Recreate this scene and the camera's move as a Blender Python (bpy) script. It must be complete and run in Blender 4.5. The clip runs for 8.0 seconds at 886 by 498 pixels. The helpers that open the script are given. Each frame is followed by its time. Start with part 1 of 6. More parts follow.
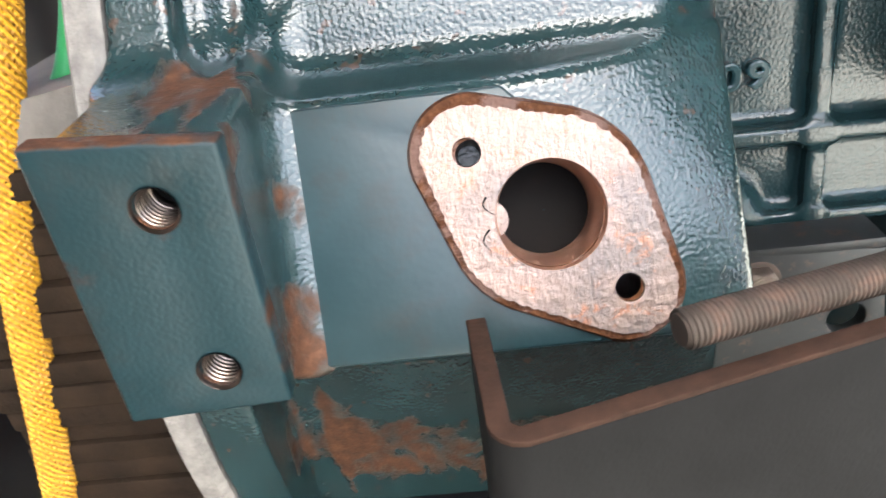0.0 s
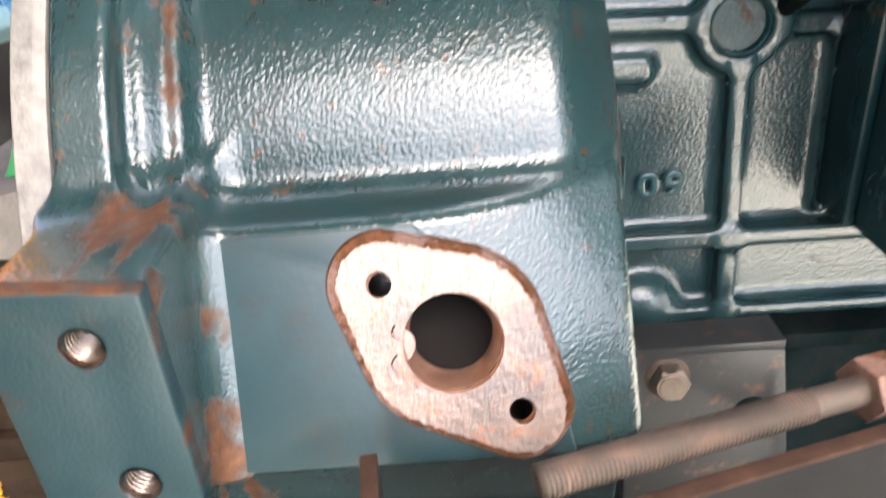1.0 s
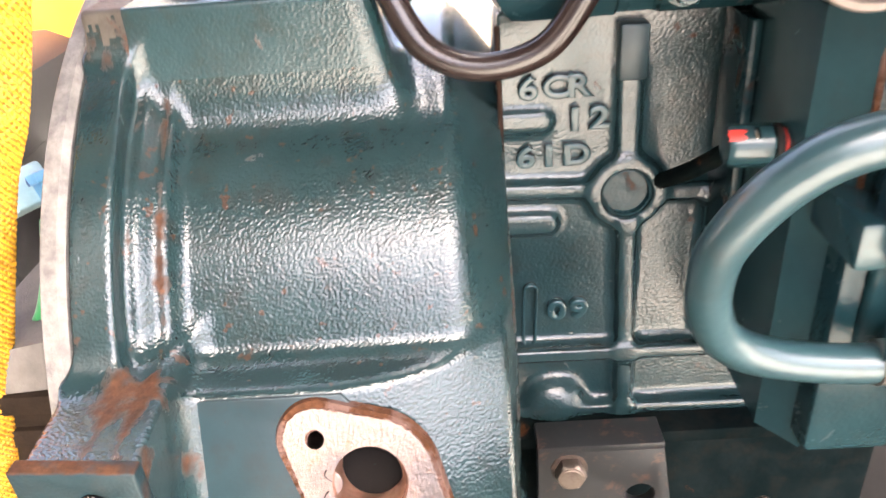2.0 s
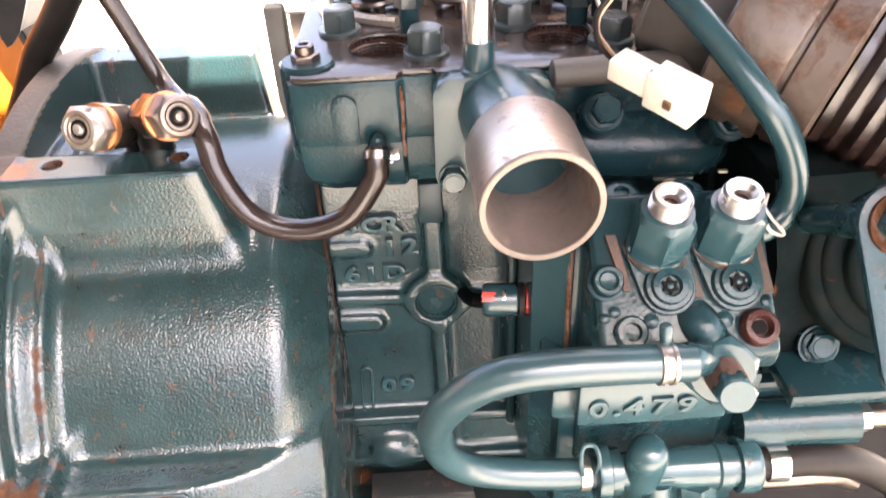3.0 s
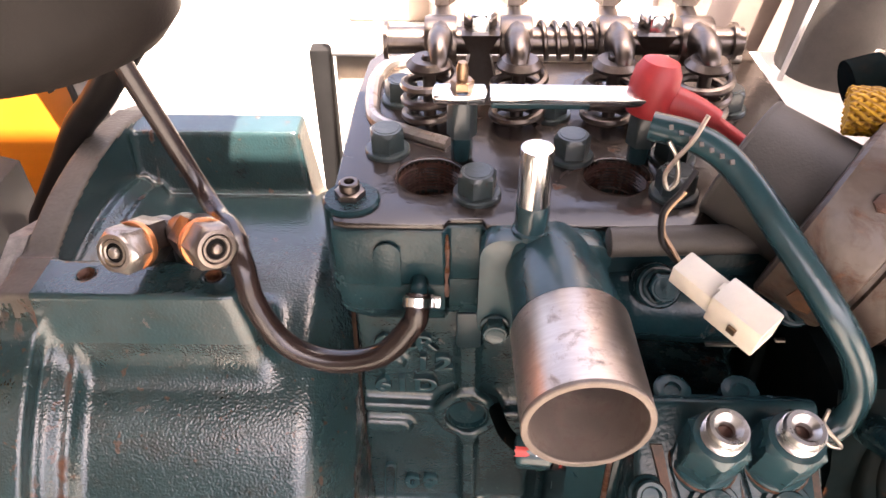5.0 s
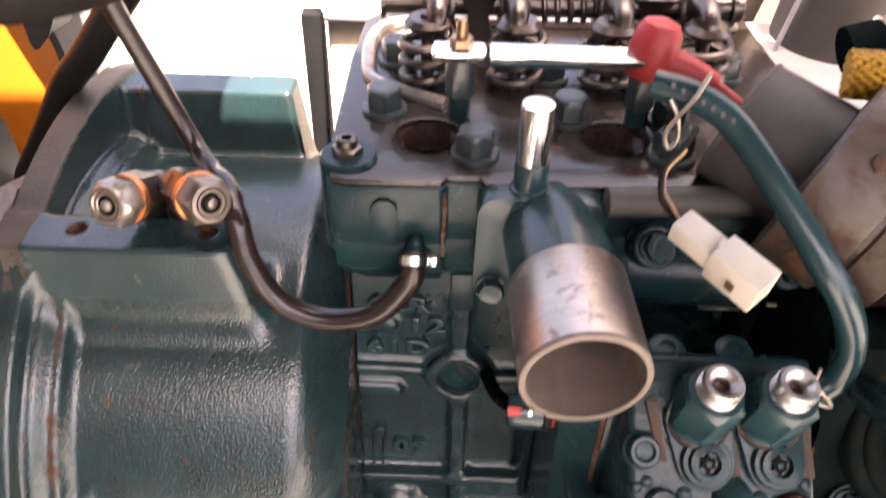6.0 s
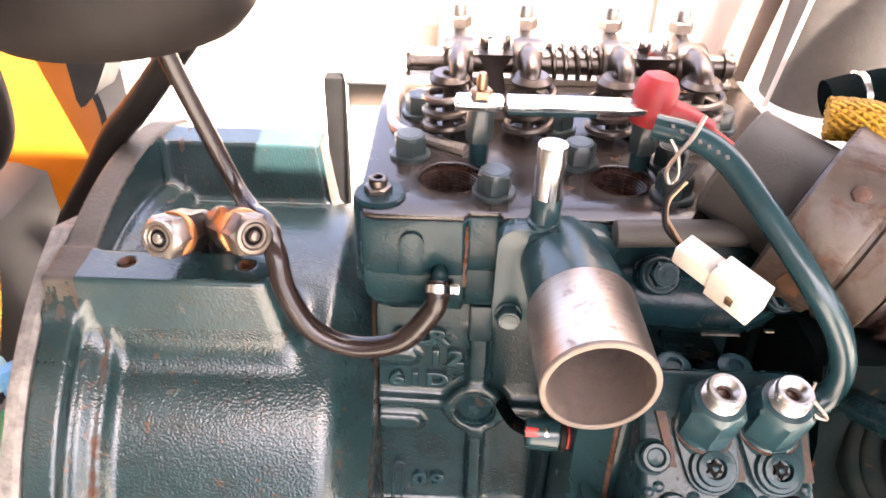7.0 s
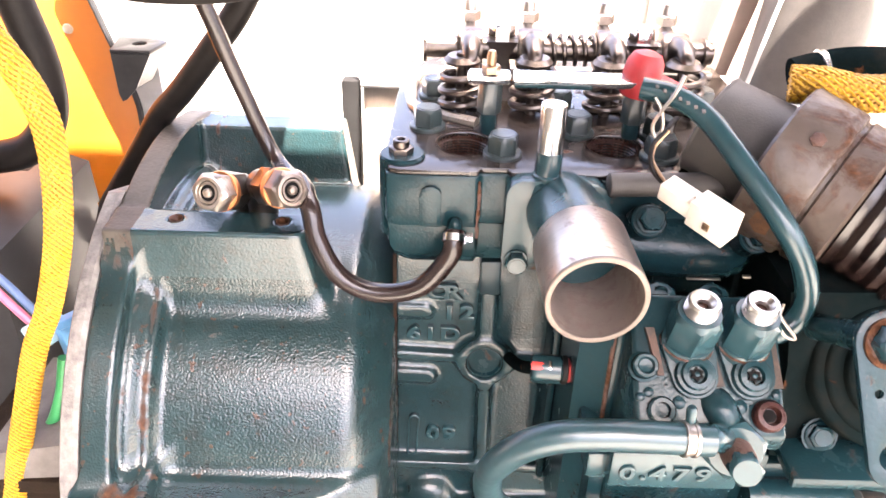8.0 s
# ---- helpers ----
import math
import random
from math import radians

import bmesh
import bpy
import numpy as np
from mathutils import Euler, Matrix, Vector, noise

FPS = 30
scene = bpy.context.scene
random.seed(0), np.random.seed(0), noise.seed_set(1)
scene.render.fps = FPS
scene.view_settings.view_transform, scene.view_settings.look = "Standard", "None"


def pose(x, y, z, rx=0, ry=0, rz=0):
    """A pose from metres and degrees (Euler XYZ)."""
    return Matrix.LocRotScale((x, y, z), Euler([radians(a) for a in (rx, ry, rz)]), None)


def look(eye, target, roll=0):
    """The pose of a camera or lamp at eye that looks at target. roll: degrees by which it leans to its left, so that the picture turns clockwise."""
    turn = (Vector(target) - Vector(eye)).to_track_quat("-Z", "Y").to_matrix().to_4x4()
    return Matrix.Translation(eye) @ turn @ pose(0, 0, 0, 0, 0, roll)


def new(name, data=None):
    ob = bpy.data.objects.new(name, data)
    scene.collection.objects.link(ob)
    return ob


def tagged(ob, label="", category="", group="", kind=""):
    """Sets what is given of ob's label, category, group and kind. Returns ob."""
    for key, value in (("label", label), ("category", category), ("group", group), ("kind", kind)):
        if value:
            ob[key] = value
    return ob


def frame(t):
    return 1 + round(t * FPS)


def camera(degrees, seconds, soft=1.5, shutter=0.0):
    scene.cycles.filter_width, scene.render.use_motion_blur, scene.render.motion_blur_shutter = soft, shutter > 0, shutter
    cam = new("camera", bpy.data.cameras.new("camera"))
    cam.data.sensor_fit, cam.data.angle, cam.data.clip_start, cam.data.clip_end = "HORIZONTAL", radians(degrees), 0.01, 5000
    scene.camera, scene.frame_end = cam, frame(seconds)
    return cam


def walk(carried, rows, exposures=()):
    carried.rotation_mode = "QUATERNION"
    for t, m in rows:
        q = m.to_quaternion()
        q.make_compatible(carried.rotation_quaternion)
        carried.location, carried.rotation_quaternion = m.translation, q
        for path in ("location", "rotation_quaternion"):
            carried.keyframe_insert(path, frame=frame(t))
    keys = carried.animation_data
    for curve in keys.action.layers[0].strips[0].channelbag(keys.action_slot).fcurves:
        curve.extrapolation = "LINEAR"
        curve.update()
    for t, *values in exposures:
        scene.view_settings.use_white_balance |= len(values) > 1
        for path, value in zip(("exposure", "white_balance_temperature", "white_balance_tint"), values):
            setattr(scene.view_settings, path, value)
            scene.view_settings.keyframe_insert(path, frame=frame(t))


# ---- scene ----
cam = camera(61.1, 8.0, shutter=0.4)
METRES, EYE, TILT, LEAN, TURN = 0.46, 0.60, -30.0, 7.0, 0.0
ROWS = [
    (0.0, 0.0, 0.0, 0.0, 0.0, 0.0, 0.0),
    (0.3, 0.0086, 0.0049, 0.0084, -1.31, -0.53, -1.52),
    (0.5, 0.0187, 0.0032, 0.0061, -1.22, 0.38, -1.24),
    (0.7, 0.0209, -0.0127, 0.025, -2.49, 0.84, -1.46),
    (1, 0.0342, -0.0396, 0.0578, -1.75, 1.5, -1.86),
    (1.2, 0.0455, -0.0674, 0.0917, -2.16, 2.13, -1.62),
    (2.3, 0.1266, -0.2315, 0.2535, -1.02, -2.59, -2.71),
    (2.5, 0.157, -0.2721, 0.3053, -1.99, -3.98, -3.35),
    (2.7, 0.172, -0.3064, 0.339, -5, -3.63, -3.28),
    (2.9, 0.2077, -0.3279, 0.3737, -4.72, -5.38, -3.35),
    (3, 0.2043, -0.3321, 0.3848, -4.7, -4.88, -2.51),
    (3.3, 0.2045, -0.3401, 0.4212, -4.99, -7, -2.27),
    (3.5, 0.1983, -0.3396, 0.4344, -4.82, -7.56, -3.03),
    (4, 0.1875, -0.3108, 0.495, -4.71, -9.33, -5.23),
    (4.3, 0.1814, -0.2914, 0.5225, -2.72, -9.62, -5.77),
    (4.5, 0.1761, -0.2892, 0.5375, -2.43, -8.9, -6.13),
    (4.7, 0.1792, -0.2873, 0.5506, -2.08, -8.54, -6.41),
    (5.8, 0.1846, -0.2805, 0.5581, -2.57, -9.04, -6.94),
    (6, 0.1723, -0.284, 0.5338, -3.25, -9.83, -7.65),
    (6.2, 0.1715, -0.2858, 0.5144, -2.84, -10.76, -7.61),
    (6.5, 0.1666, -0.3031, 0.5054, -3.12, -9.96, -7.62),
    (6.7, 0.1669, -0.3184, 0.5084, -3.09, -8.06, -7.77),
    (7, 0.1523, -0.3471, 0.5028, -3.17, -4.47, -7.7),
    (7.3, 0.1329, -0.3821, 0.481, -3.97, -3.18, -8.26),
    (7.5, 0.1373, -0.408, 0.4574, -3.52, -2.91, -8.33),
    (7.8, 0.1253, -0.4399, 0.4281, -3.86, -2.02, -8.43),
    (8, 0.1402, -0.4485, 0.4151, -3.29, -1.45, -7.74),
]
walk(cam, [(t, pose(0, 0, EYE, TILT, LEAN, TURN) @ pose(METRES * x, METRES * y, METRES * z, 90 + pitch, roll, yaw)) for t, x, y, z, yaw, pitch, roll in ROWS],
     exposures=[(0.0, 4.10, 6180, 3), (1.0, 4.54, 6560, 8), (2.4, 4.76, 7000, 15), (3.5, 4.50, 7150, 18), (4.5, 4.03, 7280, 21), (5.8, 3.66, 7320, 22), (6.0, 3.62, 7320, 22), (6.2, 3.86, 7280, 22), (6.6, 4.22, 7220, 21), (8.0, 4.74, 6850, 17)])

# ---- light ----
SUN_UP, SUN_ROUND = 70.0, 215.0
world = bpy.data.worlds.new("sky")
scene.world = world
world.use_nodes = True
wn = world.node_tree.nodes
sky = wn.new("ShaderNodeTexSky")
sky.sky_type = "NISHITA"
sky.sun_disc = False
sky.air_density, sky.dust_density, sky.ozone_density = 0.6, 8.0, 0.4
sky.sun_elevation = radians(SUN_UP)
sky.sun_rotation = radians(-SUN_ROUND)
world.node_tree.links.new(sky.outputs[0], wn["Background"].inputs[0])
wn["Background"].inputs[1].default_value = 0.12
sun = new("sun", bpy.data.lights.new("sun", "SUN"))
sun.data.energy, sun.data.angle, sun.data.color = 5.0, radians(0.6), (1.0, 0.95, 0.88)
a, e = radians(SUN_ROUND), radians(SUN_UP)
sun.matrix_world = look((-math.sin(a) * math.cos(e) * 3, math.cos(a) * math.cos(e) * 3, math.sin(e) * 3 + 1), (0, 0, 1))

# ---- materials ----
def mat(name, build):
    m = bpy.data.materials.new(name)
    m.use_nodes = True
    nt = m.node_tree
    build(nt, nt.nodes["Principled BSDF"])
    return m


def coords(nt, scale):
    tc = nt.nodes.new("ShaderNodeTexCoord")
    mp = nt.nodes.new("ShaderNodeMapping")
    if not isinstance(scale, tuple):
        scale = (scale, scale, scale)
    mp.inputs["Scale"].default_value = scale
    nt.links.new(tc.outputs["Object"], mp.inputs["Vector"])
    return mp.outputs[0]


def noise_tex(nt, scale, detail=4.0, rough=0.6, distort=0.0):
    n = nt.nodes.new("ShaderNodeTexNoise")
    nt.links.new(coords(nt, scale), n.inputs["Vector"])
    n.inputs["Scale"].default_value = 1.0
    n.inputs["Detail"].default_value = detail
    n.inputs["Roughness"].default_value = rough
    n.inputs["Distortion"].default_value = distort
    return n.outputs["Fac"]


def ramp(nt, fac, stops):
    r = nt.nodes.new("ShaderNodeValToRGB")
    el = r.color_ramp.elements
    while len(el) < len(stops):
        el.new(0.5)
    for k, (p, c) in zip(el, stops):
        k.position = p
        k.color = (*c, 1.0) if isinstance(c, tuple) else (c, c, c, 1.0)
    nt.links.new(fac, r.inputs[0])
    return r.outputs[0]


def mixc(nt, fac, a, b, mode="MIX"):
    m = nt.nodes.new("ShaderNodeMix")
    m.data_type, m.blend_type = "RGBA", mode
    for sock, v in ((m.inputs[0], fac), (m.inputs[6], a), (m.inputs[7], b)):
        if isinstance(v, tuple):
            sock.default_value = (*v, 1.0)
        elif isinstance(v, (int, float)):
            sock.default_value = v
        else:
            nt.links.new(v, sock)
    return m.outputs[2]


def maths(nt, op, a, b):
    m = nt.nodes.new("ShaderNodeMath")
    m.operation = op
    for sock, v in ((m.inputs[0], a), (m.inputs[1], b)):
        if isinstance(v, (int, float)):
            sock.default_value = v
        else:
            nt.links.new(v, sock)
    return m.outputs[0]


def bump(nt, bsdf, height, strength, distance):
    b = nt.nodes.new("ShaderNodeBump")
    b.inputs["Strength"].default_value = strength
    b.inputs["Distance"].default_value = distance
    nt.links.new(height, b.inputs["Height"])
    nt.links.new(b.outputs[0], bsdf.inputs["Normal"])


def paint(name, base, rust=0.0, grain=950.0, depth=0.00026, rough=0.12, dirt=0.35, coat=0.15, top=0.0, bloom=0.0, patches=(), bands=(), soft=0.06, specks=0.0):
    """Glossy enamel over rough cast iron, with grime and rust breaking through."""
    def build(nt, b):
        big = noise_tex(nt, 28.0, 5.0, 0.65)
        fine = noise_tex(nt, grain, 0.6, 0.4)
        dark = tuple(c * 0.45 for c in base)
        pale = tuple(min(1.0, c * 1.35 + 0.003) for c in base)
        col = mixc(nt, ramp(nt, big, [(0.35, 0.0), (0.68, 1.0)]), base, pale)
        grime = ramp(nt, noise_tex(nt, 75.0, 6.0, 0.7), [(0.5, 0.0), (0.72, dirt)])
        col = mixc(nt, grime, col, tuple(c * 0.4 + o for c, o in zip(dark, (0.016, 0.0115, 0.008))))
        edge = 0.66 - 0.22 * rust
        wear = noise_tex(nt, 55.0, 8.0, 0.68, 0.6)
        if top:
            geo = nt.nodes.new("ShaderNodeNewGeometry")
            xyz = nt.nodes.new("ShaderNodeSeparateXYZ")
            nt.links.new(geo.outputs["Normal"], xyz.inputs[0])
            up = maths(nt, "ADD", maths(nt, "MULTIPLY", xyz.outputs[2], top), maths(nt, "MULTIPLY", maths(nt, "ABSOLUTE", xyz.outputs[0], 0.0), top * 0.48))
            wear = maths(nt, "ADD", wear, up)
        for bx, reach, more in bands:
            tc = nt.nodes.new("ShaderNodeTexCoord")
            sep = nt.nodes.new("ShaderNodeSeparateXYZ")
            nt.links.new(tc.outputs["Object"], sep.inputs[0])
            off = maths(nt, "ABSOLUTE", maths(nt, "SUBTRACT", sep.outputs[0], bx), 0.0)
            lift = maths(nt, "MULTIPLY", maths(nt, "MAXIMUM", maths(nt, "SUBTRACT", 1.0, maths(nt, "DIVIDE", off, reach)), 0.0), more)
            wear = maths(nt, "ADD", wear, lift)
        for px, py, pz, reach, more in patches:
            tc = nt.nodes.new("ShaderNodeTexCoord")
            far = nt.nodes.new("ShaderNodeVectorMath")
            far.operation = "DISTANCE"
            nt.links.new(tc.outputs["Object"], far.inputs[0])
            far.inputs[1].default_value = (px, py, pz)
            fade = nt.nodes.new("ShaderNodeMapRange")
            fade.interpolation_type = "SMOOTHSTEP"
            nt.links.new(far.outputs["Value"], fade.inputs["Value"])
            for sock, val in (("From Min", reach * 0.3), ("From Max", reach * 1.3), ("To Min", more), ("To Max", 0.0)):
                fade.inputs[sock].default_value = val
            wear = maths(nt, "ADD", wear, fade.outputs[0])
        spots = ramp(nt, wear, [(edge, 0.0), (edge + (0.16 if top else 0.15 if patches else soft), 0.85 if top else 0.9 if patches else 1.0)])
        rc = ramp(nt, noise_tex(nt, 260.0, 5.0, 0.7), [(0.3, (0.024, 0.0105, 0.0058)), (0.55, (0.066, 0.027, 0.013)), (0.8, (0.13 + bloom, 0.060 + bloom * 0.3, 0.030))])
        col = mixc(nt, spots, col, rc)
        if specks:
            col = mixc(nt, ramp(nt, noise_tex(nt, 190.0, 2.0, 0.5), [(0.66, 0.0), (0.71, specks)]), col, (0.055, 0.026, 0.015))
        nt.links.new(col, b.inputs["Base Color"])
        r = maths(nt, "ADD", maths(nt, "MULTIPLY", spots, 0.5), maths(nt, "ADD", maths(nt, "MULTIPLY", big, 0.16), rough - 0.08))
        nt.links.new(r, b.inputs["Roughness"])
        sound = maths(nt, "SUBTRACT", 1.0, maths(nt, "MULTIPLY", spots, 0.8))
        nt.links.new(maths(nt, "MULTIPLY", sound, max(0.0, coat)), b.inputs["Coat Weight"])
        nt.links.new(maths(nt, "MULTIPLY", sound, 0.5 + 0.5 * coat), b.inputs["Specular IOR Level"])
        b.inputs["Coat Roughness"].default_value = 0.07
        h = maths(nt, "ADD", fine, maths(nt, "MULTIPLY", noise_tex(nt, grain * 0.35, 1.0), 0.3))
        h = maths(nt, "ADD", h, maths(nt, "MULTIPLY", spots, 0.35))
        bump(nt, b, h, 1.0, depth)
    return mat(name, build)


def metal(name, base, rough, stain=0.3, stain_col=(0.12, 0.07, 0.045), scale=(180.0, 180.0, 180.0), metallic=1.0, depth=0.00008, cover=0.55):
    """Bare metal with scratches, stains and a little tarnish."""
    def build(nt, b):
        n = noise_tex(nt, scale, 6.0, 0.7)
        col = mixc(nt, ramp(nt, n, [(0.3, 0.0), (0.75, 1.0)]), tuple(c * 0.75 for c in base), base)
        spots = ramp(nt, noise_tex(nt, 120.0, 7.0, 0.7, 0.4), [(cover, 0.0), (cover + 0.12, stain)])
        nt.links.new(mixc(nt, spots, col, stain_col), b.inputs["Base Color"])
        nt.links.new(maths(nt, "SUBTRACT", metallic, maths(nt, "MULTIPLY", spots, metallic)), b.inputs["Metallic"])
        nt.links.new(maths(nt, "ADD", maths(nt, "MULTIPLY", n, 0.2), maths(nt, "ADD", maths(nt, "MULTIPLY", spots, 0.35), rough - 0.08)), b.inputs["Roughness"])
        bump(nt, b, n, 0.6, depth)
    return mat(name, build)


def plain(name, base, rough, vary=0.25, scale=90.0, depth=0.0001, metallic=0.0, grain=900.0, subsurf=0.0):
    """Rubber, plastic, cloth, concrete and the like: one colour with mottling, dust and fine grain."""
    def build(nt, b):
        n = noise_tex(nt, scale, 6.0, 0.65)
        lo, hi = tuple(c * (1 - vary) for c in base), tuple(min(1.0, c * (1 + vary)) for c in base)
        nt.links.new(mixc(nt, ramp(nt, n, [(0.3, 0.0), (0.7, 1.0)]), lo, hi), b.inputs["Base Color"])
        nt.links.new(maths(nt, "ADD", maths(nt, "MULTIPLY", n, 0.2), rough - 0.1), b.inputs["Roughness"])
        b.inputs["Metallic"].default_value = metallic
        b.inputs["Subsurface Weight"].default_value = subsurf
        b.inputs["Subsurface Radius"].default_value = (0.004, 0.003, 0.002)
        bump(nt, b, noise_tex(nt, grain, 3.0), 0.7, depth)
    return mat(name, build)


def braid(name, base, dark, pitch):
    """Woven sleeve: a herringbone of two crossing waves."""
    def build(nt, b):
        def wave(axis):
            w = nt.nodes.new("ShaderNodeTexWave")
            w.bands_direction = axis
            nt.links.new(coords(nt, 1.0 / pitch), w.inputs["Vector"])
            w.inputs["Scale"].default_value = 0.3
            w.inputs["Distortion"].default_value = 2.0
            w.inputs["Detail"].default_value = 1.0
            return w.outputs["Fac"]
        f = maths(nt, "MULTIPLY", wave("DIAGONAL"), noise_tex(nt, 60.0))
        soil = ramp(nt, noise_tex(nt, 45.0, 5.0, 0.7), [(0.45, 0.0), (0.75, 0.6)])
        col = mixc(nt, ramp(nt, f, [(0.05, 0.0), (0.4, 1.0)]), dark, base)
        nt.links.new(mixc(nt, soil, col, dark), b.inputs["Base Color"])
        b.inputs["Roughness"].default_value = 0.6
        bump(nt, b, f, 0.8, 0.0008)
    return mat(name, build)


TEAL_GLOSS = paint("thick_glossy_teal_enamel", (0.0085, 0.0240, 0.0270), 0.08, 800.0, 0.00019, 0.24, 0.4, 0.1)
TEAL_PAD = paint("smooth_teal_enamel_with_pits", (0.0105, 0.0285, 0.0310), -0.1, 800.0, 0.00011, 0.2, 0.5, 0.1)
FLANGE_DUST = paint("brown_dusty_enamel", (0.058, 0.051, 0.042), 0.10, 500.0, 0.00030, 0.55, 0.6, -0.6)
TEAL_CAST = paint("pebbled_teal_enamel_on_casting", (0.0084, 0.0215, 0.0230), -0.02, 920.0, 0.00023, 0.18, 0.55, 0.1, patches=(
    (-0.070, 0.150, 0.555, 0.026, 0.13), (-0.058, 0.165, 0.556, 0.018, 0.10), (-0.0457, 0.1559, 0.5243, 0.009, 0.30), (-0.0461, 0.1459, 0.5053, 0.009, 0.32), (-0.0454, 0.1406, 0.4928, 0.009, 0.32), (-0.0477, 0.1367, 0.5495, 0.007, 0.34), (-0.0555, 0.21, 0.59, 0.012, 0.10), (-0.0555, 0.235, 0.615, 0.012, 0.16),
    (-0.055, 0.20, 0.575, 0.012, 0.10), (-0.036, 0.183, 0.420, 0.024, 0.24), (0.0, 0.183, 0.415, 0.024, 0.24), (0.03, 0.183, 0.420, 0.020, 0.18), (-0.058, 0.182, 0.430, 0.018, 0.26), (0.034, 0.168, 0.50, 0.012, 0.12), (0.069, 0.25, 0.605, 0.010, 0.25), (-0.075, 0.25, 0.645, 0.016, 0.15)), bands=((-0.0562, 0.0034, 0.20), (-0.0655, 0.0025, 0.10), (0.0690, 0.0016, 0.20)), specks=0.7)
TEAL_BLOCK = paint("teal_enamel_with_rusty_top", (0.0038, 0.0145, 0.0178), 0.1, 900.0, 0.00012, 0.42, 0.35, -0.5, 0.30)
TEAL_SMOOTH = paint("teal_enamel_on_machined_face", (0.0068, 0.0195, 0.0235), 0.0, 600.0, 0.00004, 0.36, 0.6, -0.2)
TEAL_OILY = paint("oily_teal_enamel", (0.0046, 0.0198, 0.0236), 0.12, 700.0, 0.00014, 0.26, 0.35, -0.5)
TEAL_PIPE = paint("teal_enamel_on_pipe", (0.0090, 0.0310, 0.0360), 0.0, 400.0, 0.00008, 0.24, 0.3, 0.0)
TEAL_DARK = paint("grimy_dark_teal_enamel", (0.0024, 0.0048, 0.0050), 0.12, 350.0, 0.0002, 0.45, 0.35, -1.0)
BROWN_IRON = paint("oil_browned_cast_iron", (0.0150, 0.0110, 0.0088), 0.22, 500.0, 0.00012, 0.22, 0.7, 0.0)
BOLT_GREY = paint("worn_grey_green_bolt", (0.018, 0.028, 0.029), 0.25, 500.0, 0.00012, 0.3, 0.6, 0.1)
WELL = paint("red_brown_oily_bore", (0.045, 0.019, 0.013), 0.4, 600.0, 0.0003, 0.28, 0.6, 0.1)
TEAL_HOSE = paint("teal_overspray_on_hose", (0.0115, 0.032, 0.037), 0.0, 300.0, 0.00012, 0.32, 0.35, 0.1)
RUST_EDGE = plain("rusty_cut_edge", (0.021, 0.0105, 0.0068), 0.85, 0.45, 150.0, 0.0004, grain=700.0)
RUST = paint("rusty_steel", (0.07, 0.033, 0.022), 0.9, 800.0, 0.0005, 0.75, 0.4, 0.0)
def scraped(name):
    """A scraped cast face: brushed pinkish metal, grey worn areas, rusty specks and small bright glints."""
    def build(nt, b):
        brush = noise_tex(nt, (900.0, 120.0, 300.0), 4.0, 0.6)
        worn = ramp(nt, noise_tex(nt, 38.0, 4.0, 0.6), [(0.46, 0.0), (0.62, 1.0)])
        col = mixc(nt, worn, (0.27, 0.195, 0.165), (0.15, 0.128, 0.12))
        col = mixc(nt, maths(nt, "MULTIPLY", ramp(nt, brush, [(0.42, 0.0), (0.7, 1.0)]), 0.5), col, (0.22, 0.17, 0.15))
        rusty = ramp(nt, noise_tex(nt, 150.0, 6.0, 0.7, 0.5), [(0.56, 0.0), (0.66, 0.85)])
        col = mixc(nt, rusty, col, (0.28, 0.11, 0.05))
        nt.links.new(col, b.inputs["Base Color"])
        nt.links.new(maths(nt, "SUBTRACT", 0.75, maths(nt, "MULTIPLY", rusty, 0.6)), b.inputs["Metallic"])
        nt.links.new(maths(nt, "ADD", 0.34, maths(nt, "MULTIPLY", brush, 0.25)), b.inputs["Roughness"])
        bump(nt, b, maths(nt, "ADD", brush, maths(nt, "MULTIPLY", noise_tex(nt, 420.0, 4.0, 0.7), 1.6)), 1.0, 0.00035)
    return mat(name, build)


FACE = scraped("scraped_flange_face")
DULL = metal("dull_brown_steel", (0.062, 0.048, 0.039), 0.66, 0.7, (0.09, 0.05, 0.035), metallic=0.7, cover=0.48)
COPPERY = metal("rust_tinted_bore", (0.55, 0.33, 0.24), 0.5, 0.7, (0.3, 0.14, 0.08))
STEEL = metal("bare_steel_tube", (0.50, 0.43, 0.37), 0.34, 0.75, (0.17, 0.125, 0.1), (90.0, 500.0, 90.0))
RIM = metal("sawn_steel_rim", (0.23, 0.19, 0.16), 0.62, 0.6, (0.2, 0.13, 0.09), (900.0, 900.0, 900.0), 0.8, 0.0003)
CHROME = metal("bright_plated_steel", (0.8, 0.79, 0.77), 0.16, 0.2)
BRIGHT = metal("turned_bright_steel", (0.62, 0.6, 0.57), 0.27, 0.35)
ZINC = metal("dull_zinc_plating", (0.42, 0.38, 0.34), 0.35, 0.7)
OILED = metal("oiled_dark_steel", (0.15, 0.125, 0.11), 0.3, 0.5, (0.05, 0.03, 0.02))
PIPE_INSIDE = metal("stained_pipe_inside", (0.22, 0.175, 0.15), 0.5, 0.6, (0.13, 0.085, 0.065), (45.0, 45.0, 45.0), 0.55, 0.0001, 0.5)
STAINED = metal("stained_coupling_steel", (0.24, 0.2, 0.17), 0.42, 0.6, (0.1, 0.06, 0.045))
BRASS = metal("worn_brass", (0.36, 0.24, 0.15), 0.35, 0.4)
COPPER = metal("orange_copper_washer", (0.75, 0.32, 0.14), 0.4, 0.4, (0.35, 0.12, 0.05))
